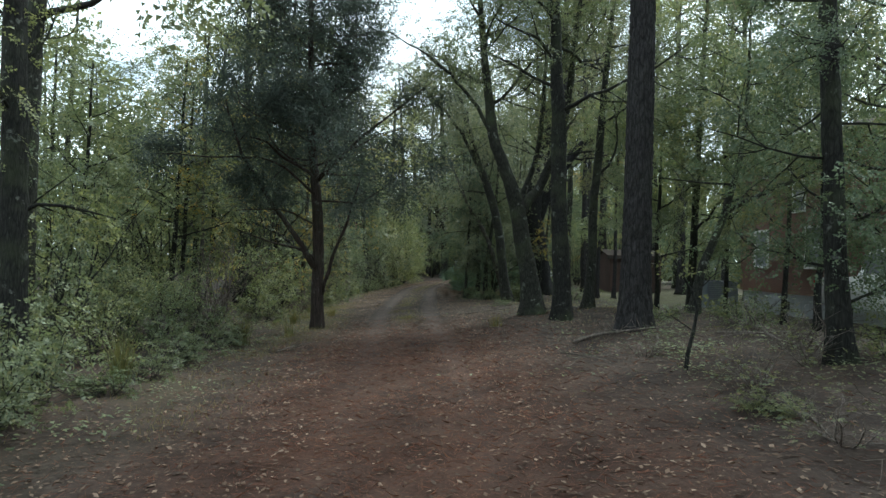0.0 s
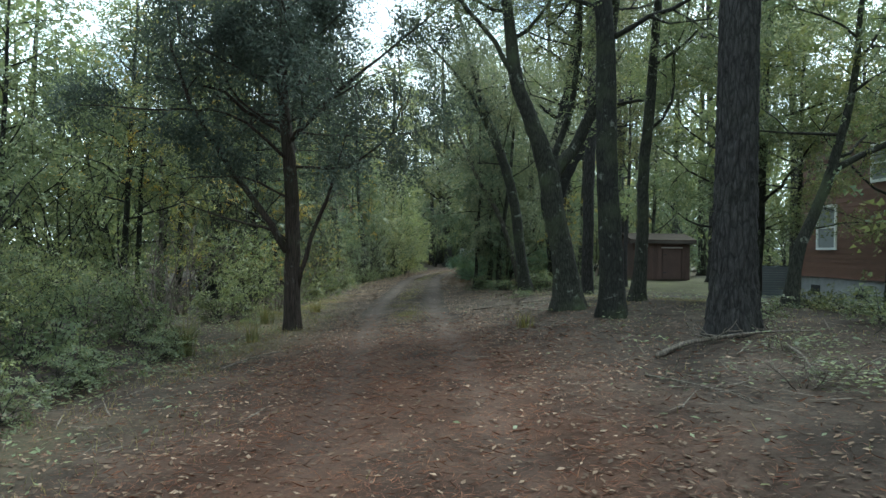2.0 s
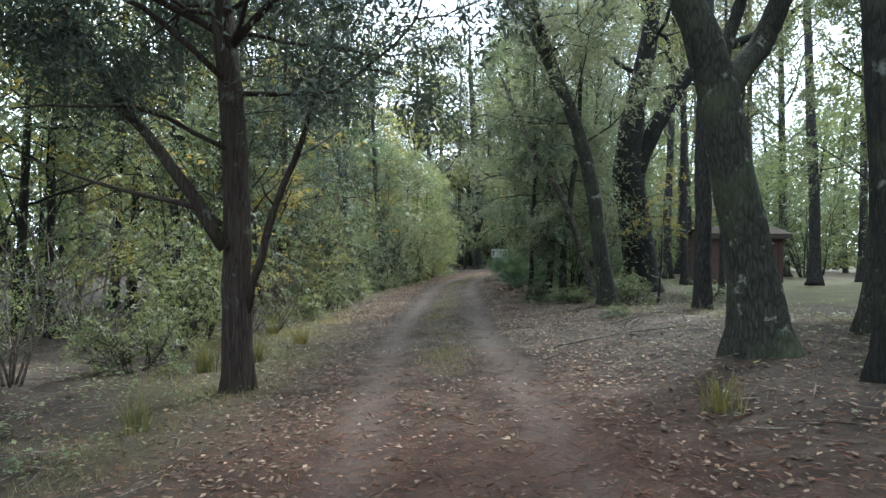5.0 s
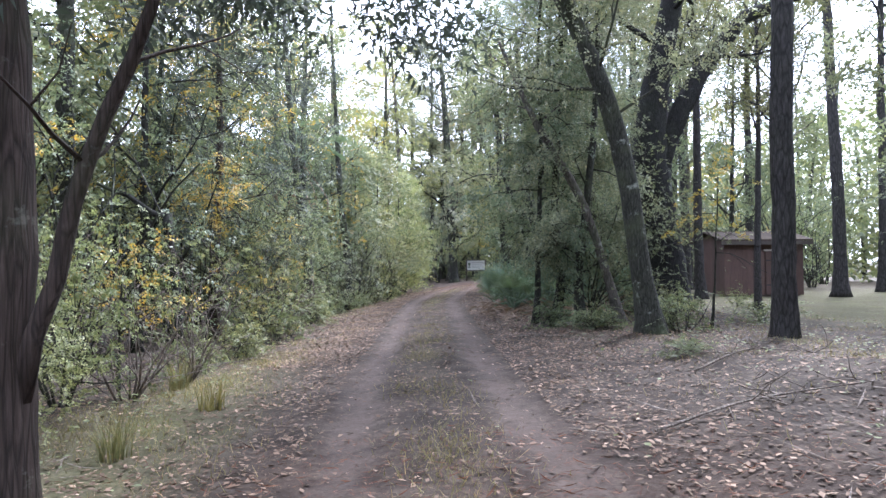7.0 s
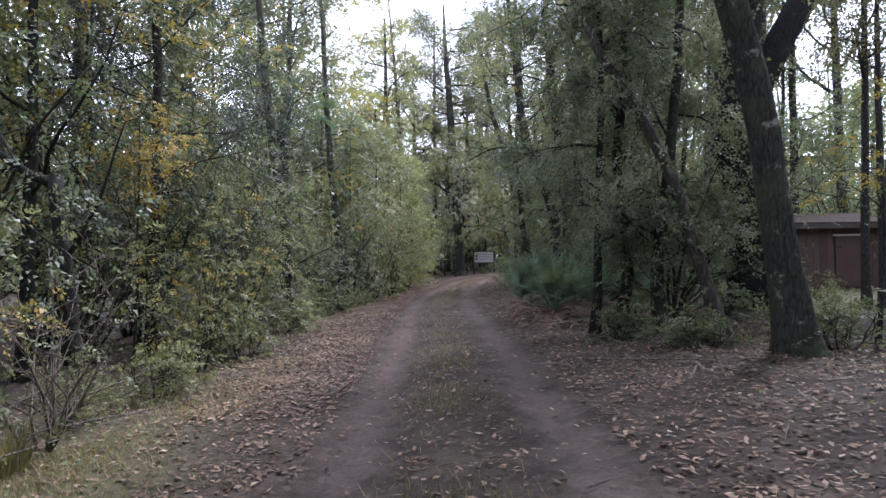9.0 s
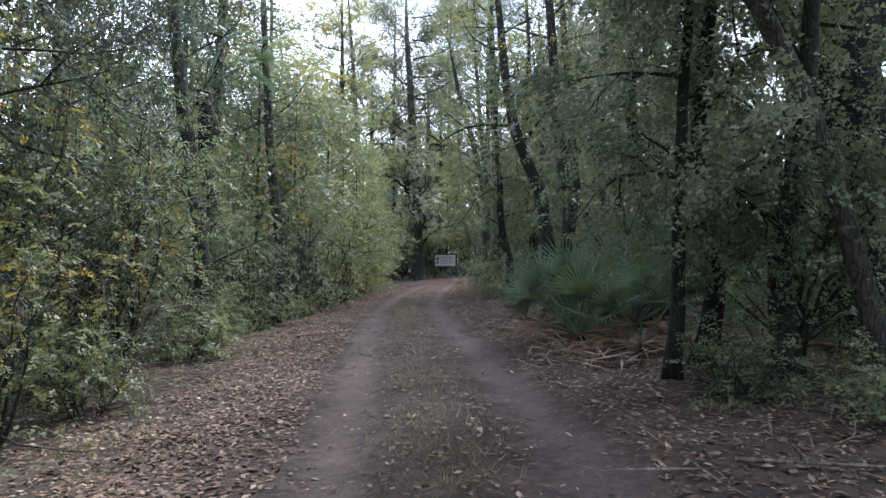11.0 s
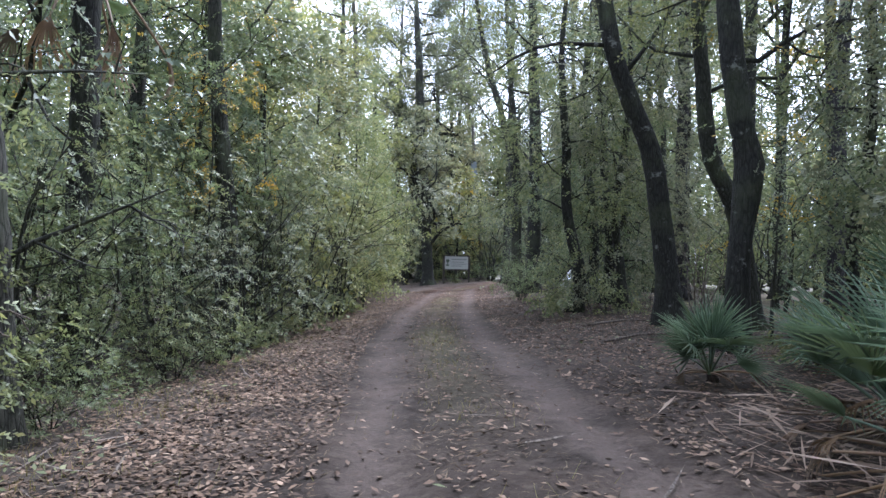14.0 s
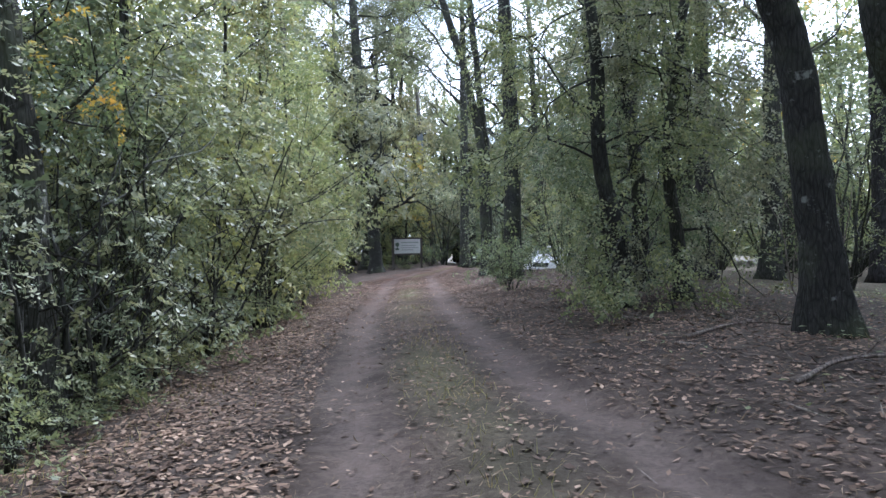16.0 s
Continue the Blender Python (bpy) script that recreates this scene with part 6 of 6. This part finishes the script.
fallen("fallen_branch", "grey broken branch on the bank", [(5.6, 9.6, 0.03), (4.9, 9.3, 0.09), (4.1, 9.35, 0.06), (3.5, 9.1, 0.02)], 0.018, 11, 7)
fallen("fallen_branch", "broken stick on the forest floor", [(1.2, 36.0, 0.03), (2.0, 36.3, 0.06), (2.5, 36.0, 0.03)], 0.018, 12, 5)
fallen("fallen_branch", "broken stick on the forest floor", [(2.7, 34.2, 0.03), (3.6, 34.5, 0.05), (4.6, 34.2, 0.03)], 0.022, 13, 5)
fallen("fallen_branch", "thin dead stick on the verge", [(-3.0, 11.9, 0.03), (-2.8, 12.5, 0.05), (-2.5, 13.2, 0.03)], 0.014, 3, 2)
fallen("fallen_branch", "tangle of dry sticks beside the track", [(0.5, 17.3, 0.04), (1.4, 17.8, 0.06), (2.5, 17.9, 0.05)], 0.013, 4, 9)
fallen("fallen_branch", "dry branch among leaves", [(1.6, 19.4, 0.03), (2.5, 20.1, 0.06), (3.2, 19.9, 0.04)], 0.014, 5, 9)
fallen("fallen_branch", "dry branch among leaves", [(0.3, 23.4, 0.03), (0.9, 23.1, 0.05), (1.5, 22.8, 0.03)], 0.012, 6, 8)
fallen("fallen_branch", "broken stick on the forest floor", [(0.9, 34.2, 0.03), (1.6, 34.5, 0.05), (2.5, 34.3, 0.03)], 0.02, 7, 5)
fallen("fallen_branch", "pale dead stick standing in shrubs", [(-4.4, 29.7, 0.0), (-4.25, 29.9, 0.7), (-4.3, 30.0, 1.3)], 0.02, 8, 3)


def grass_tuft(at, n, h, seed, label="tall tuft of pale green grass", width=0.02):
    rng = np.random.default_rng(seed)
    base = thing("grass_tuft", label, "grass", (at[0], at[1], ground_z(*at) - 0.02))
    v = []
    for i in range(n):
        a, lean, l = rng.uniform(0, 2 * np.pi), rng.uniform(0.05, 0.6), h * rng.uniform(0.6, 1.1)
        d, s = np.array([math.cos(a), math.sin(a), 0]), np.array([-math.sin(a), math.cos(a), 0])
        o = d * rng.uniform(0, 0.12) + s * rng.normal(0, 0.05)
        prev = None
        for k in range(5):
            f = k / 4
            p = o + d * lean * l * f ** 2 + np.array([0, 0, l * f * (1 - 0.3 * lean * f)])
            w = width * (1 - f * 0.9) / 2
            row = (p - s * w, p + s * w)
            if prev is not None:
                v.append((prev[0], prev[1], row[1], row[0]))
            prev = row
    put("foliage", quads("foliage", np.array(v), GRASS), base)


grass_tuft((-4.1, 13.5), 90, 0.75, 1)
grass_tuft((-3.4, 14.6), 40, 0.42, 2)
grass_tuft((-3.9, 17.3), 60, 0.6, 3)
grass_tuft((-4.4, 9.0), 80, 0.8, 4)
grass_tuft((-3.5, 18.0), 60, 0.4, 5, "short grass tuft on the verge", 0.014)
grass_tuft((-3.3, 19.6), 60, 0.35, 6, "short grass tuft on the verge", 0.014)
grass_tuft((-4.2, 21.0), 60, 0.5, 7)
grass_tuft((1.2, 13.9), 50, 0.35, 8, "short grass tuft on the verge", 0.014)


def scatter(name, label, mat, n, size, seed, spots, kind="stuff", lift=0.012, upright=False):
    """Many small pieces on the ground; spots gives n places (x, y)."""
    rng = np.random.default_rng(seed)
    xy = spots(rng, n)
    n = len(xy)
    z = height(xy[:, 0], xy[:, 1]) + 0.006
    c = np.stack([xy[:, 0], xy[:, 1], z + rng.uniform(0, lift, n)], 1)
    if upright:
        a, l = rng.uniform(0, 2 * np.pi, n), size[0] * rng.uniform(0.5, 1.3, n)
        lean = rng.uniform(0.1, 1.6, n)
        d = np.stack([np.cos(a) * lean, np.sin(a) * lean, np.ones(n)], 1)
        s = np.stack([-np.sin(a), np.cos(a), 0 * a], 1) * size[1]
        tip = c + d * l[:, None]
        v = np.stack([c - s * 0.5, c + s * 0.5, tip + s * 0.08, tip - s * 0.08], 1)
    else:
        a = rng.uniform(0, 2 * np.pi, n)
        k = rng.uniform(0.45, 1.45, n)
        tilt = rng.normal(0, 0.2, (n, 2))
        d = np.stack([np.cos(a), np.sin(a), tilt[:, 0]], 1) * (size[0] * k)[:, None]
        s = np.stack([-np.sin(a), np.cos(a), tilt[:, 1]], 1) * (size[1] * k)[:, None]
        up = np.zeros((n, 3))
        up[:, 2] = size[1] * k * rng.uniform(-0.05, 0.2, n)
        v = np.stack([c - d * 0.5, c + s * 0.5 + up, c + d * 0.5, c - s * 0.5 + up], 1)
        v[:, :, 2] = np.maximum(v[:, :, 2], z[:, None] - 0.002)
    return tagged(new(name, (tris if name in ("pine_straw", "needle_litter") else quads)(name, v, mat)), label, name.replace("_", " "), kind=kind)


def litter_spots(rng, n):
    y = 3 + 52 * rng.uniform(0, 1, n * 2) ** 1.25
    x = road_x(y) + rng.normal(0, 3.2, n * 2)
    verge = rng.uniform(0, 1, n * 2) < 0.2
    y = np.where(verge, rng.uniform(22, 46, n * 2), y)
    x = np.where(verge, road_x(y) + np.where(rng.uniform(0, 1, n * 2) < 0.6, -rng.normal(1.9, 0.5, n * 2), rng.normal(3.2, 1.0, n * 2)), x)
    a = np.abs(x - road_x(y))
    keep = rng.uniform(0, 1, n * 2) < np.where(np.abs(a - 0.7) < 0.3, np.interp(y, [8, 18], [0.5, 0.10]), np.where(a < 0.4, 0.4, 1.0)) * np.interp(y, [3, 12, 20], [0.22, 0.4, 1.0])
    return np.stack([x, y], 1)[keep][:n]


def straw_spots(rng, n):
    y = rng.uniform(2.5, 18, n)
    x = road_x(y) + rng.normal(0, 1.9, n)
    keep = rng.uniform(0, 1, n) < np.interp(y, [2, 12, 18], [1, 0.9, 0.2])
    return np.stack([x, y], 1)[keep]


def verge_spots(rng, n):
    y = np.where(rng.uniform(0, 1, n) < 0.45, rng.normal(19.5, 3.2, n), rng.uniform(6, 46, n))
    side = rng.uniform(0, 1, n)
    x = road_x(y) + np.where(side < 0.5, rng.normal(-2.8, 0.6, n), np.where((side < 0.65) & (y > 16), rng.normal(0, 0.2, n), rng.normal(5.8, 1.6, n)))
    clump = np.sin(x * 2.3 + y * 1.1) * np.sin(y * 1.7 - x) + rng.normal(0, 0.4, n)
    return np.stack([x, y], 1)[clump > 0.1]


scatter("leaf_litter", "fallen brown and tan leaves over the forest floor", LITTER, 155000, (0.048, 0.025), 500, litter_spots)
scatter("pine_straw", "reddish fallen pine needles on the track", STRAW, 85000, (0.11, 0.0032), 501, straw_spots)
def weed_spots(rng, n):
    y = rng.uniform(6, 40, n)
    side = rng.uniform(0, 1, n)
    x = np.where(side < 0.5, road_x(y) + rng.normal(5.0, 1.5, n), road_x(y) - rng.normal(3.6, 0.6, n))
    bank = rng.uniform(0, 1, n) < 0.12
    x, y = np.where(bank, rng.normal(3.6, 0.7, n), x), np.where(bank, rng.normal(8.2, 1.6, n), y)
    clump = np.sin(x * 2.9 + y * 1.3) * np.sin(y * 2.1 - x * 1.2) + rng.normal(0, 0.25, n)
    return np.stack([x, y], 1)[clump > 0.2]


def stick_spots(rng, n):
    y = rng.uniform(8, 42, n)
    x = road_x(y) + np.where(rng.uniform(0, 1, n) < 0.7, rng.normal(3.4, 1.2, n), rng.normal(-3.2, 0.7, n))
    return np.stack([x, y], 1)


def palm_spots(rng, n):
    x, y = rng.uniform(0.0, 3.2, n), rng.uniform(26.2, 30.6, n)
    return np.stack([x, y], 1)[rng.uniform(0, 1, n) < np.clip(1.25 - np.hypot((x - 1.4) / 1.7, (y - 28.2) / 2.4), 0.1, 1)]


def needle_spots(rng, n):
    y = 14 + 34 * rng.uniform(0, 1, n)
    x = road_x(y) + rng.normal(0, 2.6, n)
    return np.stack([x, y], 1)[rng.uniform(0, 1, n) < np.where(np.abs(np.abs(x - road_x(y)) - 0.7) < 0.25, 0.3, 1.0)]


NEEDLES = leaf_material("dry_needles", [(0.0, (0.05, 0.035, 0.024)), (0.5, (0.12, 0.092, 0.064)), (1.0, (0.25, 0.215, 0.165))], 0.08, 0.75, 0.25, 1.0, 1.0)
scatter("needle_litter", "dry tan needles and leaf stems along the track", NEEDLES, 50000, (0.09, 0.005), 506, needle_spots, lift=0.02)
scatter("palm_litter", "broken dry tan palm blades matted under the palmettos", DEADFROND, 2600, (0.42, 0.02), 505, palm_spots, lift=0.16)
scatter("twig_litter", "dry grey twigs and sticks strewn among the leaves", DEADWOOD, 1500, (0.45, 0.014), 504, stick_spots, lift=0.03)
scatter("ground_weeds", "low green weeds and seedlings in the leaf litter", GREEN, 30000, (0.055, 0.028), 503, weed_spots, lift=0.16)
scatter("verge_grass", "thin grass along the verge and between the ruts", GRASS, 60000, (0.06, 0.0045), 502, verge_spots, upright=True)
